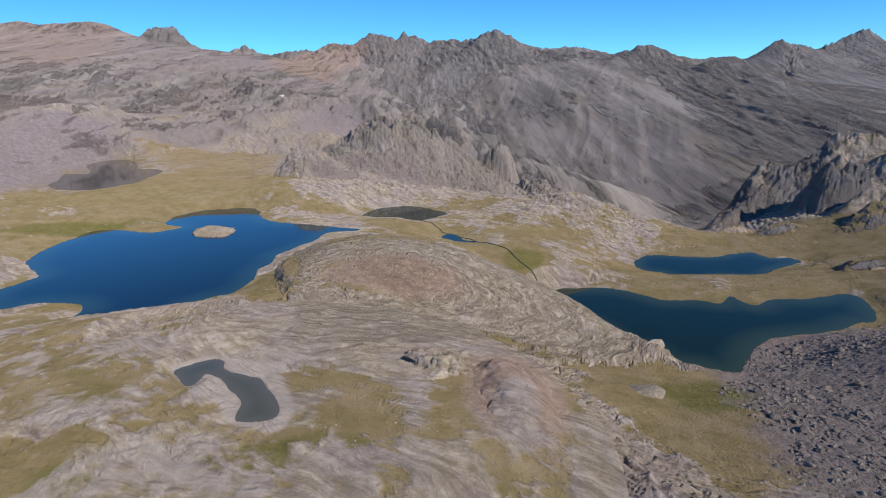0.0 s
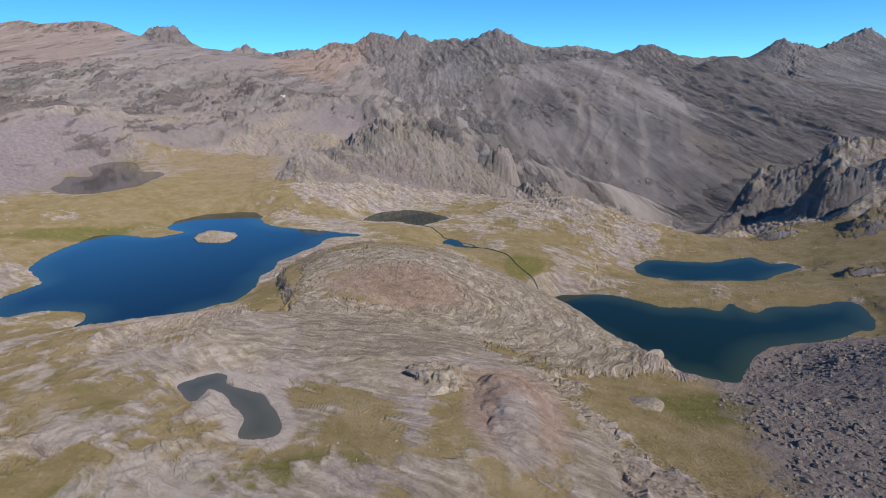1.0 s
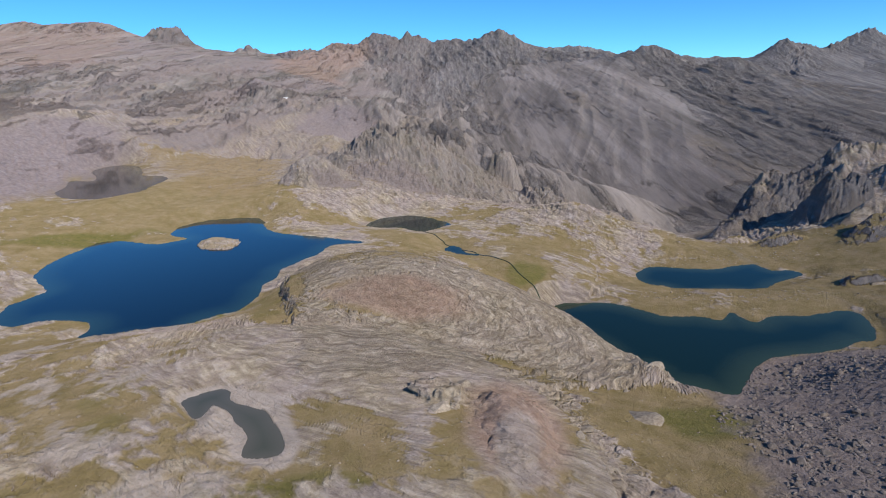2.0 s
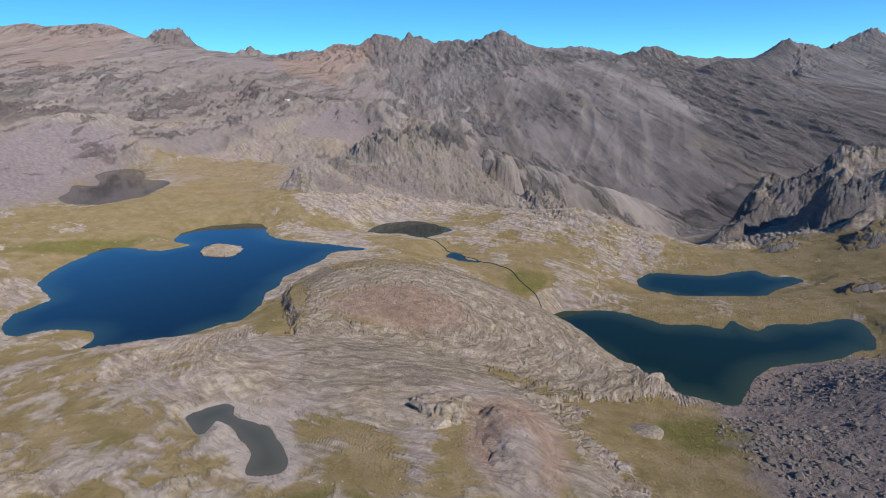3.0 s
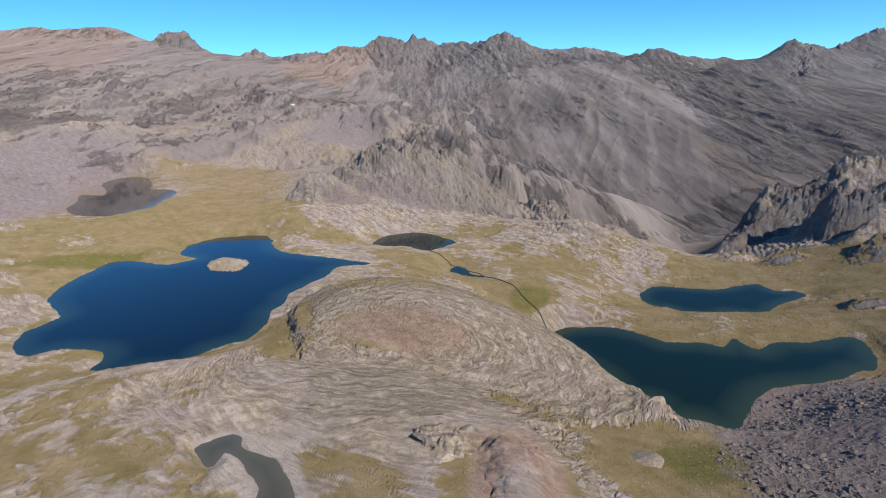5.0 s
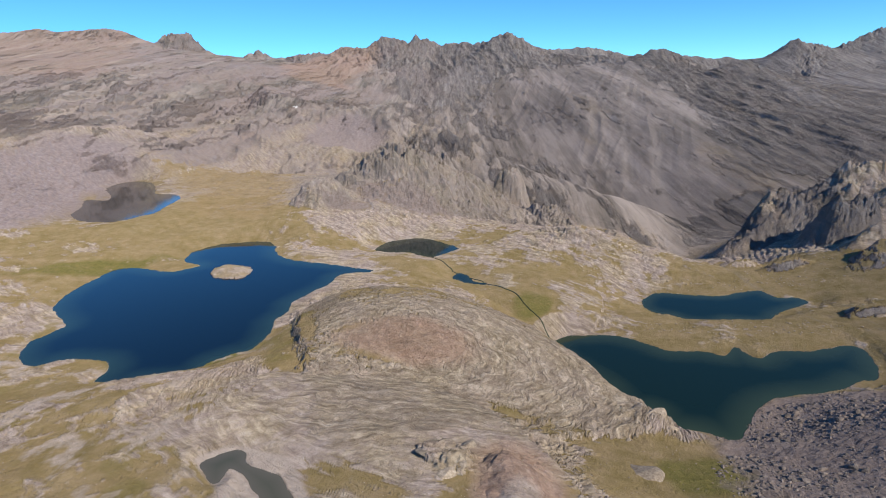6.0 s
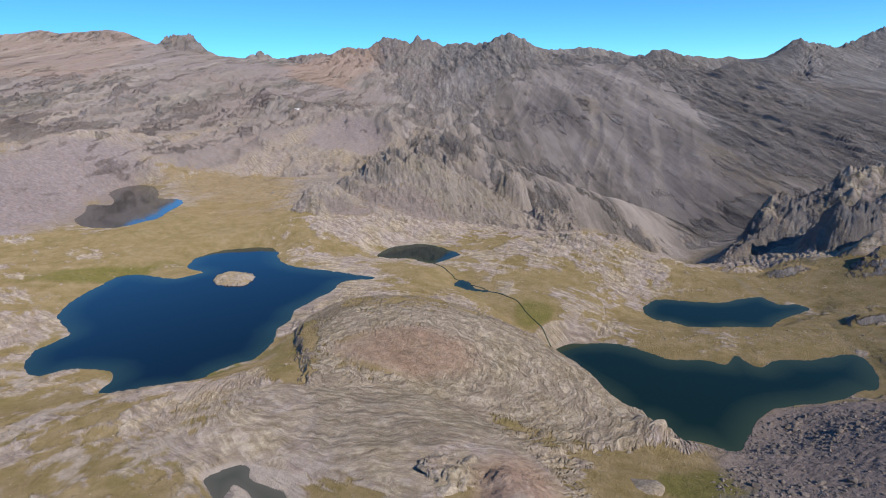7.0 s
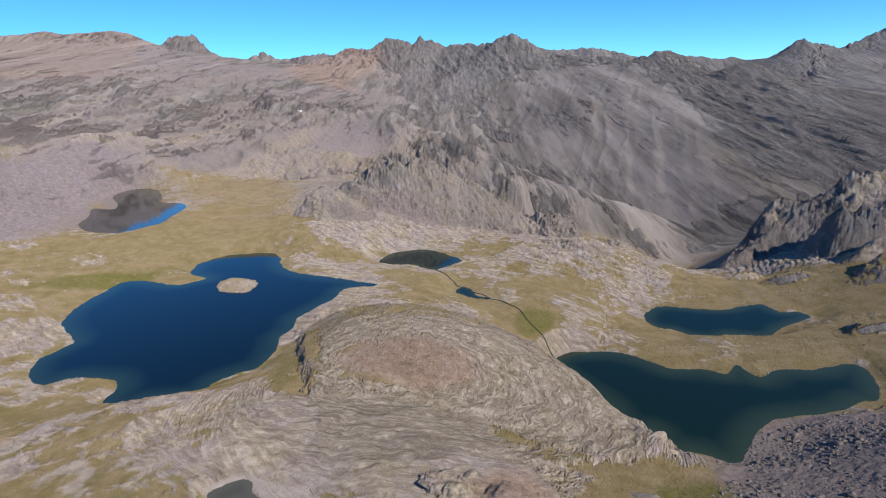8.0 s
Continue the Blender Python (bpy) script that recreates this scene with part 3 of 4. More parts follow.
    l.new(patch, cool.inputs[0]), l.new(attr("cool"), cool.inputs[1])
    rock = mixed(cool.outputs[0], tan, mauve)
    grass = ramp(speckle(0.11, 7), (0.30, (0.155, 0.120, 0.046)), (0.5, (0.222, 0.170, 0.084)), (0.70, (0.29, 0.224, 0.135)))
    lush = ramp(speckle(0.3, 5), (0.3, (0.112, 0.105, 0.030)), (0.7, (0.175, 0.150, 0.052)))
    scree = ramp(speckle(0.5, 9), (0.3, (0.145, 0.117, 0.106)), (0.52, (0.222, 0.182, 0.166)), (0.75, (0.30, 0.252, 0.232)))
    mauve_scree = ramp(speckle(0.25, 9), (0.32, (0.165, 0.135, 0.135)), (0.5, (0.235, 0.195, 0.195)), (0.68, (0.31, 0.262, 0.258)))
    ochre = ramp(speckle(0.06, 8), (0.32, (0.170, 0.126, 0.060)), (0.5, (0.255, 0.184, 0.096)), (0.68, (0.33, 0.258, 0.175)))
    red = ramp(speckle(0.3, 7), (0.36, (0.225, 0.142, 0.104)), (0.64, (0.385, 0.262, 0.195)))
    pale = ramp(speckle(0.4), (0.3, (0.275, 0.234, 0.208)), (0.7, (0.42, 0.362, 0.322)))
    mud = ramp(speckle(0.5), (0.3, (0.325, 0.278, 0.247)), (0.7, (0.44, 0.38, 0.34)))
    crag_grit = streaks(0.03, 10, 0.9)
    # mountain rock tones, shifted slightly to blue to stand for distance haze
    grey = ramp(streaks(0.06, 9), (0.34, (0.132, 0.121, 0.119)), (0.5, (0.212, 0.193, 0.187)), (0.66, (0.31, 0.284, 0.268)))
    brown = ramp(streaks(0.022, 9), (0.40, (0.130, 0.116, 0.104)), (0.5, (0.202, 0.177, 0.161)), (0.61, (0.30, 0.264, 0.243)))
    col = mixed(ragged(attr("grass"), halfway(coarse_grit, beds), 1.3, 0.22, 0.80), rock, grass)
    col = mixed(ragged(attr("lush"), fine_grit, 0.6, 0.1, 0.9), col, lush)
    col = mixed(ragged(attr("slope"), fine_grit, 0.7, 0.2, 0.8), col, brown)
    outcrop = ragged(attr("dark"), crag_grit, 2.6, 0.36, 0.64)
    col = mixed(outcrop, col, grey)
    col = mixed(attr("scree"), col, scree)
    col = mixed(attr("mauve"), col, mauve_scree)
    col = mixed(ragged(attr("ochre"), beds, 1.2, 0.3, 0.9), col, ochre)
    col = mixed(ragged(attr("red"), coarse_grit, 0.8, 0.0, 1.0), col, red)
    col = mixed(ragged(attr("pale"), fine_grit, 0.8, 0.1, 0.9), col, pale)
    col = mixed(attr("mud"), col, mud)
    l.new(col, p.inputs["Base Color"])
    p.inputs["Roughness"].default_value = 0.95
    p.inputs["Specular IOR Level"].default_value = 0.15
    p.inputs["Diffuse Roughness"].default_value = 0.9
    bump = n.new("ShaderNodeBump")
    bump.inputs["Strength"].default_value, bump.inputs["Distance"].default_value = 0.9, 0.9
    l.new(speckle(0.8, 10), bump.inputs["Height"])
    strata = n.new("ShaderNodeBump")
    strata.inputs["Strength"].default_value, strata.inputs["Distance"].default_value = 1.0, 1.9
    bare = n.new("ShaderNodeMath")
    bare.operation, bare.inputs[0].default_value = "SUBTRACT", 1.0
    l.new(attr("grass"), bare.inputs[1])
    depth = n.new("ShaderNodeMath")
    depth.operation = "MULTIPLY"
    l.new(bare.outputs[0], depth.inputs[0]), l.new(attr("bedded"), depth.inputs[1])
    worn = n.new("ShaderNodeMath")
    worn.operation = "MULTIPLY"
    l.new(beds, worn.inputs[0]), l.new(depth.outputs[0], worn.inputs[1])
    l.new(worn.outputs[0], strata.inputs["Height"]), l.new(bump.outputs[0], strata.inputs["Normal"])
    ridged = n.new("ShaderNodeMath")
    ridged.operation = "MULTIPLY"
    crests = n.new("ShaderNodeTexNoise")
    for key, value in (("Scale", 0.06), ("Detail", 10), ("Roughness", 0.8), ("Lacunarity", 2.1)):
        crests.inputs[key].default_value = value
    squeeze = n.new("ShaderNodeMapping")
    squeeze.inputs["Scale"].default_value = (1.2, 0.2, 1.0)
    l.new(geo.outputs["Position"], squeeze.inputs["Vector"]), l.new(squeeze.outputs[0], crests.inputs["Vector"])
    lifted = n.new("ShaderNodeMath")
    lifted.operation, lifted.inputs[1].default_value, lifted.inputs[2].default_value = "MULTIPLY_ADD", 0.85, 0.15
    l.new(outcrop, lifted.inputs[0])
    rugged = n.new("ShaderNodeMath")
    rugged.operation = "MULTIPLY"
    l.new(lifted.outputs[0], rugged.inputs[0]), l.new(attr("broken"), rugged.inputs[1])
    l.new(crests.outputs["Fac"], ridged.inputs[0]), l.new(rugged.outputs[0], ridged.inputs[1])
    cliffs = n.new("ShaderNodeBump")
    cliffs.inputs["Strength"].default_value, cliffs.inputs["Distance"].default_value = 1.0, 16.0
    l.new(ridged.outputs[0], cliffs.inputs["Height"]), l.new(strata.outputs[0], cliffs.inputs["Normal"])
    l.new(cliffs.outputs[0], p.inputs["Normal"])
    return mat


def water_material(name, shallow, deep, sheen=0.5):
    mat, n, l, p = material(name)
    a = n.new("ShaderNodeAttribute")
    a.attribute_name = "depth"
    c = n.new("ShaderNodeValToRGB")
    for e, (pos, col) in zip(c.color_ramp.elements, ((0.0, shallow), (1.0, deep))):
        e.position, e.color = pos, (*col, 1)
    l.new(a.outputs["Fac"], c.inputs[0])
    l.new(c.outputs[0], p.inputs["Base Color"])
    p.inputs["Roughness"].default_value = 0.06
    p.inputs["IOR"].default_value = 1.33
    p.inputs["Specular IOR Level"].default_value = sheen
    geo = n.new("ShaderNodeNewGeometry")
    t = n.new("ShaderNodeTexNoise")
    t.inputs["Scale"].default_value = 1.2
    l.new(geo.outputs["Position"], t.inputs["Vector"])
    bump = n.new("ShaderNodeBump")
    bump.inputs["Strength"].default_value, bump.inputs["Distance"].default_value = 0.08, 0.05
    l.new(t.outputs["Fac"], bump.inputs["Height"])
    l.new(bump.outputs[0], p.inputs["Normal"])
    return mat


GROUND = ground_material()
BLUE = water_material("blue_water", (0.022, 0.05, 0.045), (0.003, 0.010, 0.020), 0.38)
TEAL = water_material("teal_water", (0.03, 0.05, 0.034), (0.006, 0.019, 0.018), 0.24)
GREEN = water_material("green_grey_water", (0.03, 0.036, 0.03), (0.016, 0.022, 0.020))
MURKY = water_material("murky_water", (0.12, 0.11, 0.085), (0.082, 0.083, 0.058))

# ---- surface masks ----
nr, nc = R.shape
grid = np.stack([X, Y, Z], 1).reshape(nr, nc, 3)
du = np.roll(grid, -1, 1) - np.roll(grid, 1, 1)
dv = np.gradient(grid, axis=0)
nrm = np.cross(du, dv)
nrm /= np.linalg.norm(nrm, axis=2, keepdims=True) + 1e-9
NORMALS = (nrm * np.sign(nrm[..., 2:] + 1e-9)).reshape(-1, 3).astype(np.float32)
STEEP = 1 - np.abs(nrm[..., 2]).ravel()
lumps = clouds(X, Y, 18, 4, 81)
fine_lumps = clouds(X, Y, 5, 3, 82)
UP = 1.15 * Z + 0.04 * Y
BARE = ROCK + 0.30 * lumps + 0.16 * fine_lumps + 0.40 * slabs + 0.30 * blocks + 0.18 * chips - (0.06 + 0.14 * bow) * (1 - JOINT)
GRASS = (1 - step(0.30, 0.66, BARE)) * (1 - step(0.10, 0.22, STEEP)) * (1 - PEAK)
WEST = step(200, -500, X)
RIM = PEAK * np.maximum(step(0.25, 0.75, CRAG + 0.3 * clouds(X, UP, 60, 4, 83, 0.65)) * (1 - 0.45 * WEST - 0.4 * WEST * step(1500, 1000, Y)), AWAY)
STONY = np.zeros(X.shape)
for shape in ((262, 452, 48, 38, 20), (272, 390, 34, 28, 0), (226, 428, 30, 18, 15), (254, 322, 36, 20, 10), (206, 340, 24, 10, 10), (196, 256, 16, 9, 0), (62, 557, 30, 26, 0)):
    STONY = np.maximum(STONY, step(0, 0.3, oval(X, Y, *shape) + 0.3 * lumps))
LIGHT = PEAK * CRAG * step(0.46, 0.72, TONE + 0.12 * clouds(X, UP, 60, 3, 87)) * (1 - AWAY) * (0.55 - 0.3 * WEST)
BENCH = 0.6 * step(400, 450, Y + 30 * lumps) * step(-330, -160, X) * step(230, 150, X) * (1 - GRASS)
DARK = np.maximum(np.maximum(RIM * (1 - LIGHT), 0.4 * BENCH), 0.55 * STONY * (1 - GRASS))
SLOPE = PEAK * (1 - 0.75 * step(100, -250, X) * step(1500, 900, Y) * step(-0.25, 0.25, clouds(X, UP, 70, 4, 86)))
SLOPE = np.maximum(SLOPE, BENCH)
TURF = PEAK * (1 - AWAY) * step(0.0, 0.3, clouds(X, UP, 110, 5, 90, 0.62)) * step(2600, 1700, Y) * (0.45 - 0.1 * WEST)
GRASS, SLOPE = np.maximum(GRASS, TURF), SLOPE * (1 - TURF)
SCREE = np.maximum(SLIDE * (1 - 0.75 * step(400, 480, RR) * step(-0.1, 0.25, clouds(X + 0.5 * Y, Y * 0.5, 45, 5, 97, 0.65))), 0.8 * (1 - TURF) * PEAK * WEST * step(-0.15, 0.2, clouds(X, UP, 110, 5, 88, 0.62)))
LUSH = np.zeros(X.shape)
for cx, cy, rx, ry, deg in ((38, 258, 11, 20, -25), (-205, 320, 50, 14, 30), (-35, 345, 14, 5, 0), (70, 130, 26, 12, 20), (-40, 76, 30, 8, 10), (-90, 196, 12, 12, 0)):
    LUSH = np.maximum(LUSH, GRASS * step(0, 0.5, oval(X, Y, cx, cy, rx, ry, deg) + 0.4 * lumps))
RED = np.zeros(X.shape)
for cx, cy, rx, ry, deg in ((-16, 183, 31, 18, 0), (13, 103, 14, 25, -10)):
    RED = np.maximum(RED, (0.68 if cy < 150 else 0.7) * step(0, 0.5, oval(X, Y, cx, cy, rx, ry, deg) + 0.25 * lumps))
CORE = step(-0.1, 0.4, oval(X, Y, 12, 92, 5.0, 14, -8) + 0.3 * fine_lumps)
RED *= 1 - 0.85 * CORE
GRASS *= 1 - 0.9 * np.clip(RED * 1.5 + CORE, 0, 1)
mud = outside(X, Y, rounded(MUD_FLAT))
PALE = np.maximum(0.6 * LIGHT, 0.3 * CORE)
BROKEN = np.maximum(0.45 * STONY, step(330, 800, RR)) * (0.45 + 0.55 * step(-0.25, 0.2, clouds(X, Y * 0.5, 190, 4, 89) + 0.35 * (CRAG - 0.4)))
GREYISH = step(0.02, 0.30, clouds(X, Y * 0.8, 17, 5, 92, 0.62)) * (1 - PEAK) * (1 - SLIDE) * (0.12 + 0.6 * step(20, -20, X) * step(260, 190, Y)) * (1 - bow) * (1 - np.clip(1.2 * RED, 0, 1))
PALE = np.maximum(np.maximum(PALE, GREYISH), np.where(islet < 2, 0.35, 0))
LUSH = np.maximum(LUSH, 0.45 * GRASS * step(0.05, 0.3, clouds(X, Y, 28, 4, 93)) * step(40, -10, X) * step(330, 250, Y))
DARK = np.maximum(DARK * (1 - 0.7 * WEST), (0.40 - 0.25 * WEST + 0.32 * WEST * step(0.04, 0.15, STEEP)) * PEAK)
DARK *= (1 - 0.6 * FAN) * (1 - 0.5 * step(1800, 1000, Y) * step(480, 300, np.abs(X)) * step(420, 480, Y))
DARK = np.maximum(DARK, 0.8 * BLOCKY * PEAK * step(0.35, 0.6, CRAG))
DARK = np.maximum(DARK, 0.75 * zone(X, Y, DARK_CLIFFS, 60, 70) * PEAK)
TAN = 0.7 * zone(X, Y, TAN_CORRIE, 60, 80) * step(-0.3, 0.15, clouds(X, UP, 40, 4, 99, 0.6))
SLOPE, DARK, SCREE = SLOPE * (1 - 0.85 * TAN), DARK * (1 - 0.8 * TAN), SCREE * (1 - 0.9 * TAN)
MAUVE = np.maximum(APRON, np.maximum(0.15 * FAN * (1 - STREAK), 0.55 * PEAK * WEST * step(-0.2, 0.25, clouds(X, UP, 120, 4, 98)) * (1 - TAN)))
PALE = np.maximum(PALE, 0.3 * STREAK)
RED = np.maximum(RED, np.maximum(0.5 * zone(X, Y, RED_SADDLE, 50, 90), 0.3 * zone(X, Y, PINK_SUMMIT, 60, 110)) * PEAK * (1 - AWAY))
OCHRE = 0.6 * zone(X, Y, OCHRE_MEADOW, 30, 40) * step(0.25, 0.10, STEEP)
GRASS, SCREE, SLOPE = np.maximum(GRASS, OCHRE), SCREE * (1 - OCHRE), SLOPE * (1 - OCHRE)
WARM = np.clip(bench + TAN, 0, 1)
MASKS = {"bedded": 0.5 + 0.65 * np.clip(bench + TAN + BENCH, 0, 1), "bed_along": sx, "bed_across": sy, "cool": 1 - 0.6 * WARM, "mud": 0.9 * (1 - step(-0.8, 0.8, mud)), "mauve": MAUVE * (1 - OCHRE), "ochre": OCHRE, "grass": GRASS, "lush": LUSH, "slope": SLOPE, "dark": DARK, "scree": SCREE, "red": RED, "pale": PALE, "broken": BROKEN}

# ---- meshes out of the sheet ----
i0 = (np.arange(nr - 1)[:, None] * nc + np.arange(nc)[None, :]).ravel()
i1 = (np.arange(nr - 1)[:, None] * nc + (np.arange(nc)[None, :] + 1) % nc).ravel()
QUADS = np.stack([i0, i1, i1 + nc, i0 + nc], 1)
QX, QY = X[QUADS].mean(1), Y[QUADS].mean(1)


def sheet(name, quads, z, mat, masks):
    """One object from some of the sheet's faces, with surface masks at its points."""
    used, index = np.unique(quads, return_inverse=True)
    index = index.reshape(-1)
    mesh = bpy.data.meshes.new(name)
    mesh.vertices.add(len(used))
    mesh.vertices.foreach_set("co", np.stack([X[used], Y[used], z[used]], 1).ravel().astype(np.float32))
    mesh.loops.add(len(index))
    mesh.loops.foreach_set("vertex_index", index.astype(np.int32))
    mesh.polygons.add(len(quads))
    mesh.polygons.foreach_set("loop_start", np.arange(0, len(index), 4, dtype=np.int32))
    mesh.polygons.foreach_set("use_smooth", np.ones(len(quads), bool))
    mesh.update(calc_edges=True)
    for key, values in masks.items():
        mesh.attributes.new(key, "FLOAT", "POINT").data.foreach_set("value", values[used].astype(np.float32))
    mesh.materials.append(mat)
    if z is Z:
        mesh.normals_split_custom_set_from_vertices(NORMALS[used])
    return new(name, mesh)


PIECES = {1: [("summit_knob", "blunt dark rock knob", (-1190, 2690, 95, 130, 0))],
          2: [("summit_dome", "rounded grey summit dome", (312, 2895, 75, 110, 0)), ("rock_tower", "jagged grey rock towers", (-150, 3250, 90, 120, 0)), ("summit_knob", "", (712, 1995, 48, 80, 0))],
          4: [("crown", "reddish crown of smooth bedrock", (-18, 176, 28, 18, 0)), ("slab_slope", "pale jointed slabs on the flank", (36, 190, 22, 40, 25))],
          5: [("cliff", "", (-50, 466, 50, 30, -8)), ("cliff", "", (18, 500, 34, 24, -15)), ("rock_tower", "isolated grey rock tower", (62, 557, 22, 20, 0))],
          6: [("buttress", "shaded rock buttress", (260, 455, 36, 28, 20)), ("buttress", "", (272, 390, 25, 21, 0)), ("rock_spur", "", (226, 428, 22, 13, 15))],
          7: [("dome", "smooth reddish rock dome", (13, 101, 10, 18, -10)), ("outcrop", "broken tan outcrop", (-1, 112, 7, 6, 0))]}
region = np.zeros(len(QUADS), int)
wobble = 0.12 * clouds(QX, QY, 20, 3, 91)
high = PEAK[QUADS[:, 0]] > 0.5
region[high] = np.where(AWAY[QUADS[high, 0]] > 0.5, 3, np.where(np.arctan2(QX[high], QY[high]) < -0.232, 1, 2))
for k, shapes in {4: [(0, 162, 47, 58, 8)], 5: [(0, 500, 115, 60, -12)], 6: [(265, 420, 62, 60, 0), (318, 428, 55, 40, 0)], 7: [(10, 103, 19, 27, -10)]}.items():
    for shape in shapes:
        region[(oval(QX, QY, *shape) + wobble > 0) & ~high] = k
region[islet[QUADS].min(1) < 0.5] = 8
tagged(sheet("ground", QUADS[region == 0], Z, GROUND, MASKS), "dry alpine meadow and bare rock around the lakes", "ground", kind="structure")
for k, name, label, category in (
        (1, "mountain", "pinkish brown mountain with scree slopes and rock knob", "mountain"),
        (2, "mountain", "jagged grey mountain ridge with bare scree slopes", "mountain"),
        (3, "mountain", "distant bluish grey mountain peaks behind the ridge", "mountain"),
        (4, "rock_hill", "broad beige rock hill with layered slabs", "hill"),
        (5, "rock_ridge", "weathered brown rock ridge with steep cliffs", "ridge"),
        (6, "crag", "steep grey crag with sharp shaded cliffs", "crag"),
        (7, "rock_knoll", "rounded knoll of reddish rock in dry grass", "knoll"),
        (8, "islet", "small pale rocky islet in the blue lake", "islet")):
    mine = region == k
    pieces = []
    for part_name, part_label, shape in PIECES.get(k, ()):
        piece = mine & (oval(QX, QY, *shape) + wobble > 0)
        mine &= ~piece
        pieces.append((part_name, part_label, piece))
    thing = tagged(sheet(name, QUADS[mine], Z, GROUND, MASKS), label, category)
    for part_name, part_label, piece in pieces:
        child = tagged(sheet(part_name, QUADS[piece], Z, GROUND, MASKS), part_label)
        child.parent = thing
for label, level, depth, d in waters:
    wet = QUADS[(d[QUADS] < 1.2).any(1)]
    ob = sheet("lake", wet, np.full(X.shape, level), MURKY if "murky" in label else GREEN if "scree" in label else BLUE if "deep blue" in label else TEAL, {"depth": np.clip(-d / (2.5 + depth), 0, 1)})
    tagged(ob, label, "lake", "mountain lakes", "structure")


# ---- placing things on the land ----
turns = np.concatenate([fine, coarse])
GZ = Z.reshape(nr, nc)


def ground_at(x, y):
    """Height of the land at places of the plan."""
    x, y = np.atleast_1d(x).astype(float), np.atleast_1d(y).astype(float)
    a = np.arctan2(x, y)
    a = np.where(a < turns[0], a + 2 * np.pi, a)
    u = np.interp(a, turns, np.arange(nc))
    v = np.interp(np.hypot(x, y), rings, np.arange(nr))
    iu, iv = np.minimum(u.astype(int), nc - 2), np.minimum(v.astype(int), nr - 2)
    fu, fv = u - iu, v - iv
    return (GZ[iv, iu] * (1 - fu) + GZ[iv, iu + 1] * fu) * (1 - fv) + (GZ[iv + 1, iu] * (1 - fu) + GZ[iv + 1, iu + 1] * fu) * fv


def rock_material(name, low, mid, high):
    mat, n, l, p = material(name)
    geo = n.new("ShaderNodeNewGeometry")
    info = n.new("ShaderNodeObjectInfo")
    t = n.new("ShaderNodeTexNoise")
    t.inputs["Scale"].default_value, t.inputs["Detail"].default_value, t.inputs["Roughness"].default_value = 1.3, 9, 0.7
    l.new(geo.outputs["Position"], t.inputs["Vector"])
    c = n.new("ShaderNodeValToRGB")
    c.color_ramp.elements.new(0.5)
    for e, (pos, col) in zip(c.color_ramp.elements, ((0.3, low), (0.5, mid), (0.7, high))):
        e.position, e.color = pos, (*col, 1)
    l.new(t.outputs["Fac"], c.inputs[0])
    hsv = n.new("ShaderNodeHueSaturation")
    spread = n.new("ShaderNodeMapRange")
    spread.inputs["To Min"].default_value, spread.inputs["To Max"].default_value = 0.7, 1.35
    l.new(info.outputs["Random"], spread.inputs["Value"])
    l.new(spread.outputs[0], hsv.inputs["Value"]), l.new(c.outputs[0], hsv.inputs["Color"])
    l.new(hsv.outputs[0], p.inputs["Base Color"])
    p.inputs["Roughness"].default_value = 0.9
    bump = n.new("ShaderNodeBump")
    bump.inputs["Strength"].default_value, bump.inputs["Distance"].default_value = 0.7, 0.15
    l.new(t.outputs["Fac"], bump.inputs["Height"]), l.new(bump.outputs[0], p.inputs["Normal"])
    return mat


GREY_ROCK = rock_material("grey_boulder_rock", (0.07, 0.058, 0.050), (0.13, 0.108, 0.094), (0.225, 0.19, 0.165))
TAN_ROCK = rock_material("tan_boulder_rock", (0.14, 0.11, 0.082), (0.26, 0.21, 0.155), (0.40, 0.335, 0.26))


def boulder_mesh(seed, mat, divisions=2, shape=(1.0, 0.8, 0.65)):
    """An angular block, its broken faces cut flat; its foot at the origin."""
    rnd = random.Random(seed)
    bm = bmesh.new()
    bmesh.ops.create_icosphere(bm, subdivisions=divisions, radius=1.0)
    cuts = [(Vector((rnd.gauss(0, 1), rnd.gauss(0, 1), rnd.gauss(0, 0.8))).normalized(), rnd.uniform(0.55, 0.85)) for _ in range(9)]
    for v in bm.verts:
        for normal, reach in cuts:
            over = v.co.dot(normal) - reach
            if over > 0:
                v.co -= normal * over
        v.co += v.co.normalized() * 0.10 * noise.noise(v.co * 2.1 + Vector((seed, 0, 0)))
        v.co = Vector((v.co.x * shape[0], v.co.y * shape[1], v.co.z * shape[2] + 0.25 * shape[2]))
    mesh = bpy.data.meshes.new("boulder")
    bm.to_mesh(mesh)
    bm.free()
    mesh.materials.append(mat)
    return mesh


def boulder(mesh, x, y, length, turn, label, group="", tall=1.0, sink=0.12):
    ob = new("boulder", mesh)
    ob.location = (x, y, float(ground_at(x, y)[0]) - sink * length)
    ob.rotation_euler = (radians(random.uniform(-12, 12)), radians(random.uniform(-12, 12)), radians(turn))
    ob.scale = (length / 2, length / 2, length / 2 * tall)
    return tagged(ob, label, "boulder", group)


dark_blocks = [boulder_mesh(k, GREY_ROCK) for k in range(7)]
tan_blocks = [boulder_mesh(20 + k, TAN_ROCK, 3, (1.0, 0.62, 0.5)) for k in range(4)]

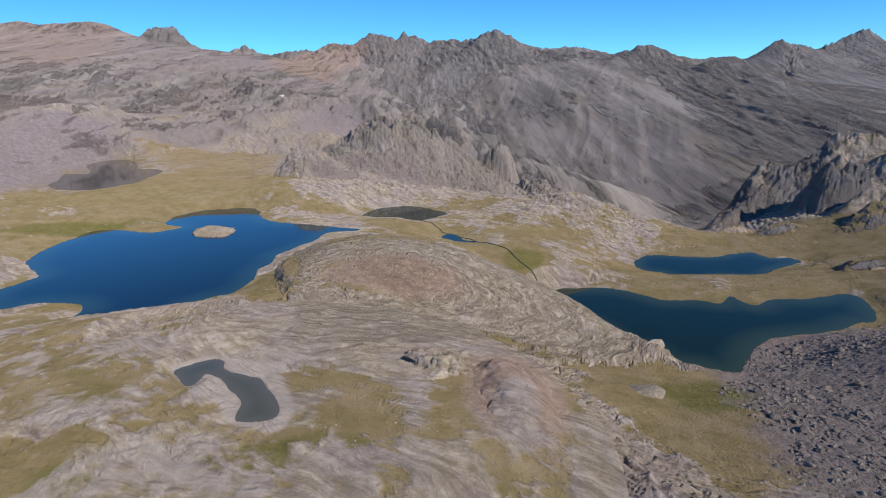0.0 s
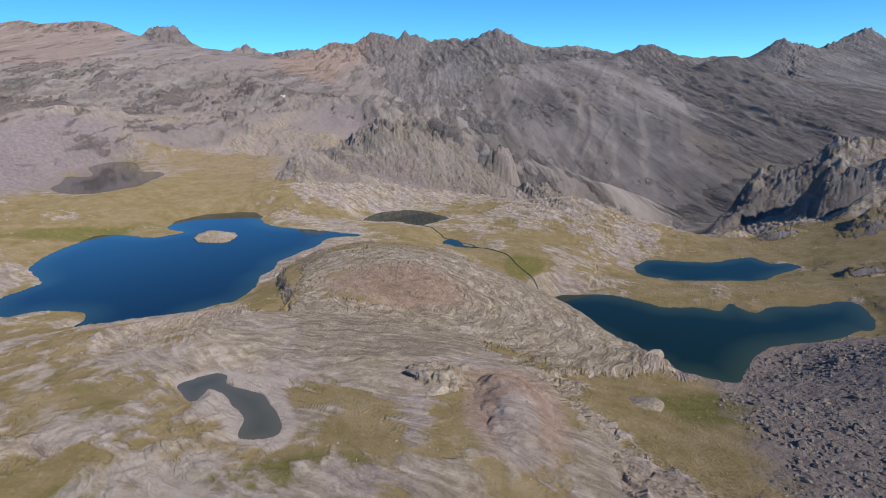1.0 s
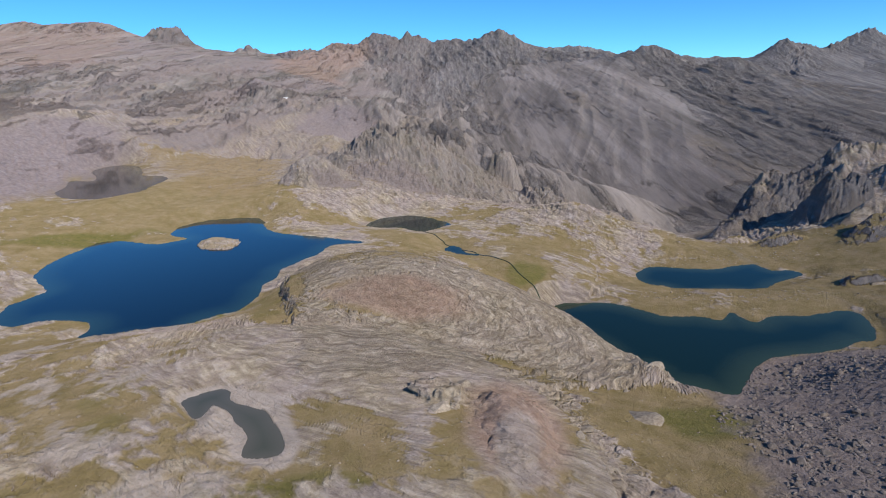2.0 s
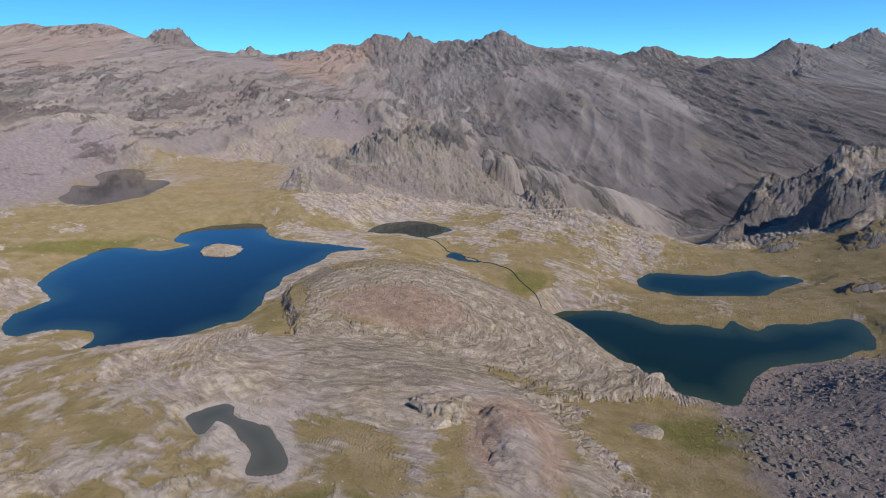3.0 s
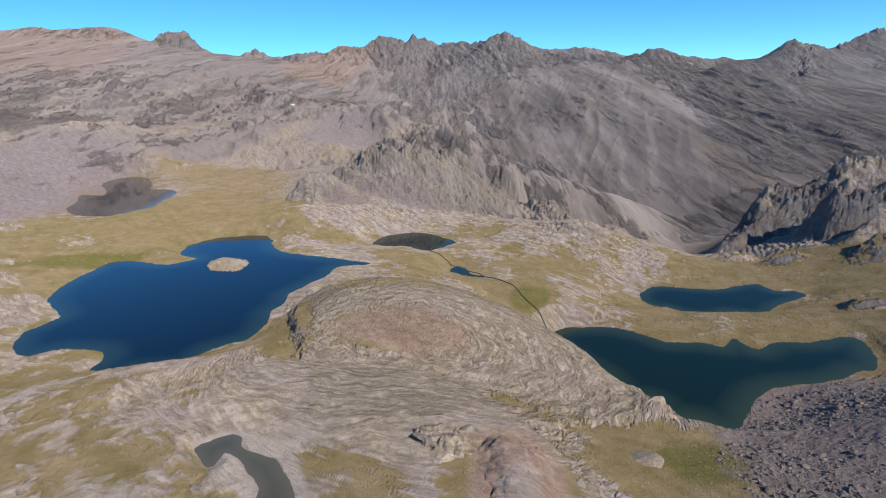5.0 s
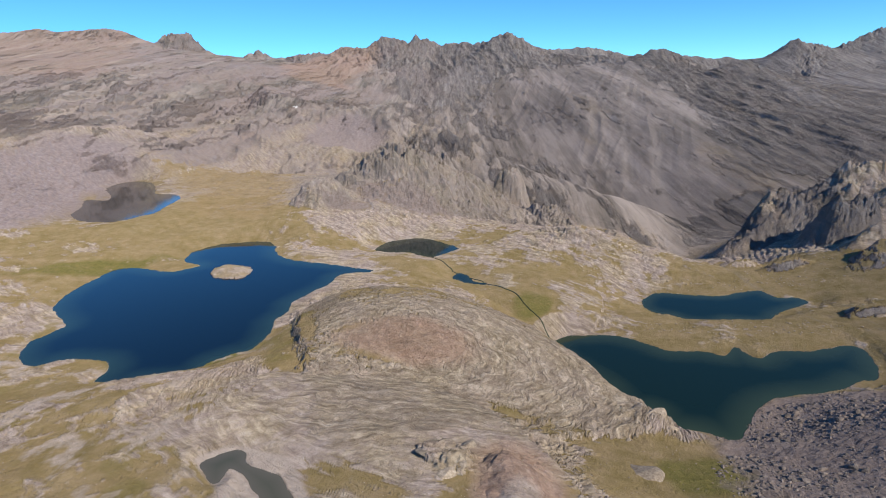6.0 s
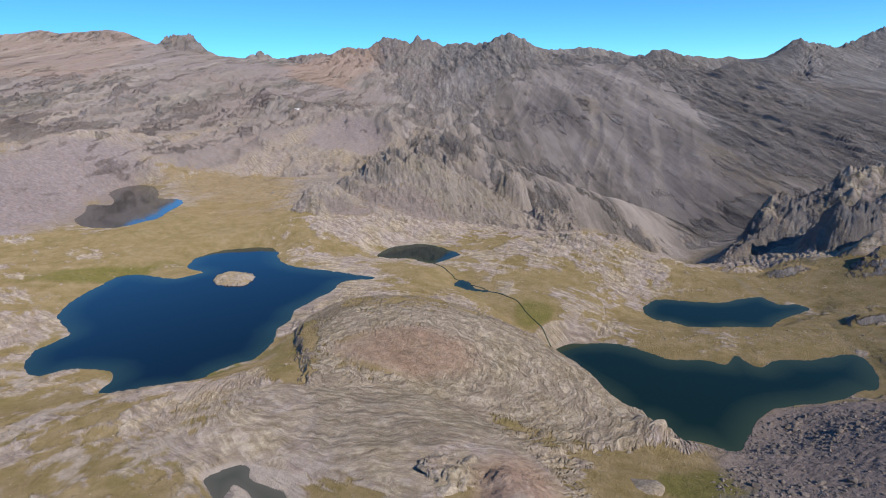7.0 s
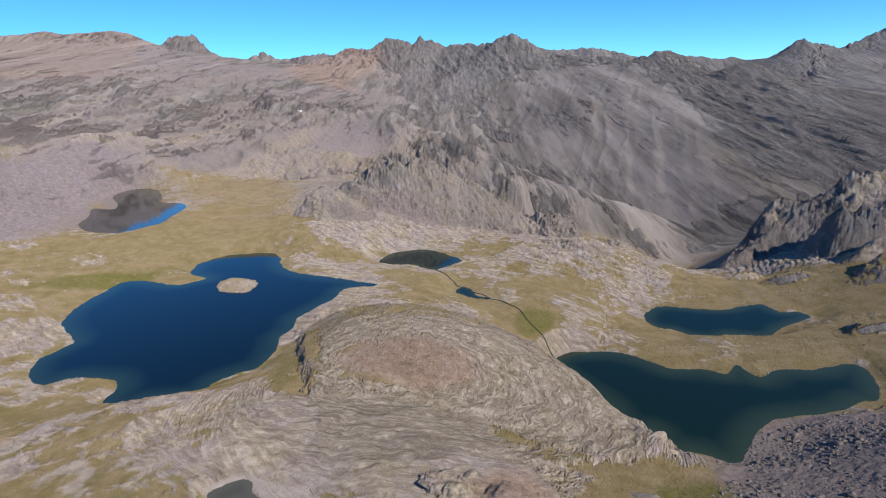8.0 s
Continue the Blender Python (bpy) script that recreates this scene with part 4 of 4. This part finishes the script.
# fallen blocks on the dark slope east of the knoll
SLIDES = [(114, 163, 30, 14, 8), (80, 122, 14, 20, 0), (106, 112, 26, 24, 0), (84, 90, 24, 16, 0)]
rng = np.random.default_rng(7)
for count, (cx, cy, rx, ry, deg) in zip((95, 60, 80, 60), SLIDES):
    for _ in range(count):
        q, w = math.sqrt(rng.random()), rng.random() * 2 * math.pi
        u, v = turned(np.float64(q * math.cos(w) * rx), np.float64(q * math.sin(w) * ry), -deg)
        boulder(dark_blocks[rng.integers(7)], cx + u, cy + v, 1.2 + 2.4 * rng.random() ** 3, rng.random() * 360,
                "dark grey angular boulder on the scree slope", "boulders on the scree slope", 0.7 + 0.5 * rng.random())
# single rocks in the meadow and on the shores
for x, y, length, turn, tall in ((45.5, 128.5, 16, -25, 0.5), (62, 159, 8.5, 20, 0.9), (66, 156.5, 5, -30, 0.9), (57.5, 162, 6, 50, 0.8), (53, 165, 4.5, 10, 0.7), (36, 137, 4.5, 10, 0.6), (50, 147, 2.4, 40, 1.2), (40, 143, 3.5, -10, 0.6), (193, 262, 9, 20, 0.8), (199, 249, 8, -10, 0.8),
                                 (-105, 262, 4, 0, 0.6), (210, 310, 4, 0, 0.8), (-3, 105, 6.5, 20, 0.9), (3, 117.5, 6.2, 60, 0.9), (-7, 111, 5.2, -30, 0.8), (-6, 117, 5.5, 15, 1.0), (1, 107, 4.0, 70, 0.9), (29, 112, 5, 10, 0.7), (26, 104, 4.5, 60, 0.7)):
    boulder(tan_blocks[int(x) % 4], x, y, length, turn, "pale tan boulder half sunk in the dry meadow", "boulders in the meadow", tall)


def scatter(name, count, shapes, sizes, mat, label, seed):
    """Uncountable stones as one joined mesh."""
    draw = np.random.default_rng(seed)
    unit = boulder_mesh(seed, mat, 1)
    uv = np.array([v.co[:] for v in unit.vertices])
    uf = np.array([p.vertices[:] for p in unit.polygons])
    bpy.data.meshes.remove(unit)
    which = draw.integers(0, len(shapes), count)
    sh = np.array(shapes, float)[which]
    q, w = np.sqrt(draw.random(count)), draw.random(count) * 2 * np.pi
    px, py = q * np.cos(w) * sh[:, 2], q * np.sin(w) * sh[:, 3]
    c, s = np.cos(np.radians(sh[:, 4])), np.sin(np.radians(sh[:, 4]))
    x, y = sh[:, 0] + px * c - py * s, sh[:, 1] + px * s + py * c
    z = ground_at(x, y)
    size = sizes[0] + (sizes[1] - sizes[0]) * draw.random(count) ** 4
    a = draw.random(count) * 2 * np.pi
    k, sn = np.cos(a), np.sin(a)
    v = uv[None] * (size[:, None, None] * np.stack([np.ones(count), draw.uniform(0.6, 1, count), draw.uniform(0.6, 1.2, count)], 1)[:, None])
    co = np.stack([x[:, None] + v[..., 0] * k[:, None] - v[..., 1] * sn[:, None], y[:, None] + v[..., 0] * sn[:, None] + v[..., 1] * k[:, None], z[:, None] + v[..., 2] - 0.1 * size[:, None]], 2)
    mesh = bpy.data.meshes.new(name)
    mesh.from_pydata(co.reshape(-1, 3), [], (uf[None] + np.arange(count)[:, None, None] * len(uv)).reshape(-1, 3))
    mesh.materials.append(mat)
    return tagged(new(name, mesh), label, "stones", kind="stuff")


scatter("stones", 2600, SLIDES + [(125, 165, 45, 20, 10), (118, 120, 45, 40, 0)], (0.30, 1.0), GREY_ROCK, "dark grey scree stones strewn over the slope", 3)
scatter("stones", 2600, [(-70, 110, 90, 50, 0), (40, 140, 40, 40, 0), (0, 160, 50, 50, 0), (-60, 200, 40, 60, 0), (20, 90, 50, 20, 0)], (0.10, 0.40), TAN_ROCK, "small pale stones lying in the dry grass", 4)

scatter("stones", 1500, [(150, 318, 60, 10, 0), (130, 246, 55, 10, -8), (95, 372, 40, 20, -30), (215, 330, 40, 25, 0), (-75, 400, 60, 20, 0)], (0.25, 1.0), TAN_ROCK, "pale stones scattered around the lake shores", 5)

# ---- a last snow patch high in the corrie ----
def snow_patch(x, y, length, width, turn):
    mat, n, l, p = material("old_snow")
    t = n.new("ShaderNodeTexNoise")
    t.inputs["Scale"].default_value = 0.4
    c = n.new("ShaderNodeValToRGB")
    for e, (pos, col) in zip(c.color_ramp.elements, ((0.3, (0.48, 0.47, 0.46)), (0.7, (0.68, 0.68, 0.69)))):
        e.position, e.color = pos, (*col, 1)
    l.new(t.outputs["Fac"], c.inputs[0]), l.new(c.outputs[0], p.inputs["Base Color"])
    p.inputs["Roughness"].default_value = 0.7
    bm = bmesh.new()
    rows = []
    for i in range(9):
        q = i / 8
        row = []
        for k in range(24):
            w = k / 24 * 2 * math.pi
            edge = 1 + 0.25 * noise.noise(Vector((2 * math.cos(w), 2 * math.sin(w), 3.1)))
            u, v = turned(np.float64(q * edge * length / 2 * math.cos(w)), np.float64(q * edge * width / 2 * math.sin(w)), -turn)
            row.append(bm.verts.new((x + u, y + v, float(ground_at(x + u, y + v)[0]) + 2.6 * (1 - q ** 3) - 0.3)))
        rows.append(row)
    for a, b in zip(rows[1:], rows[2:]):
        for k in range(24):
            bm.faces.new((a[k], a[(k + 1) % 24], b[(k + 1) % 24], b[k]))
    bm.faces.new(rows[1])
    bmesh.ops.delete(bm, geom=rows[0], context="VERTS")
    bmesh.ops.recalc_face_normals(bm, faces=bm.faces)
    mesh = bpy.data.meshes.new("snow_patch")
    bm.to_mesh(mesh)
    bm.free()
    mesh.materials.append(mat)
    return tagged(new("snow_patch", mesh), "small patch of old white snow on the rocks", "snow")


snow_patch(-309, 1222, 11, 26, 10)

# ---- the outflow stream ----
BROOK = [(-11, 337), (-4, 322), (1, 309), (7, 303), (17, 289), (25, 279), (32, 269), (35, 256), (39, 248), (44, 240)]


def brook(points):
    p = np.array(points, float)
    t = np.linspace(0, len(p) - 1, 160)
    x, y = np.interp(t, np.arange(len(p)), p[:, 0]), np.interp(t, np.arange(len(p)), p[:, 1])
    x, y = x + 1.2 * clouds(x, y, 9, 2, 95), y + 1.2 * clouds(x, y, 9, 2, 96)
    dx, dy = np.gradient(x), np.gradient(y)
    length = np.hypot(dx, dy)
    nx, ny = -dy / length, dx / length
    half = 0.28 + 0.12 * clouds(x, y, 14, 2, 97)
    z = ground_at(x, y)
    bm = bmesh.new()
    rows = []
    for i in range(len(t)):
        rows.append([bm.verts.new((x[i] + s * half[i] * nx[i], y[i] + s * half[i] * ny[i], z[i] + lift)) for s, lift in ((-1, -0.25), (-0.8, 0.22), (0.8, 0.22), (1, -0.25))])
    for a, b in zip(rows, rows[1:]):
        for k in range(3):
            bm.faces.new((a[k], a[k + 1], b[k + 1], b[k]))
    bmesh.ops.recalc_face_normals(bm, faces=bm.faces)
    mesh = bpy.data.meshes.new("stream")
    bm.to_mesh(mesh)
    bm.free()
    mesh.materials.append(TEAL)
    return tagged(new("stream", mesh), "narrow dark stream winding through the grass", "stream", kind="structure")


brook(BROOK)
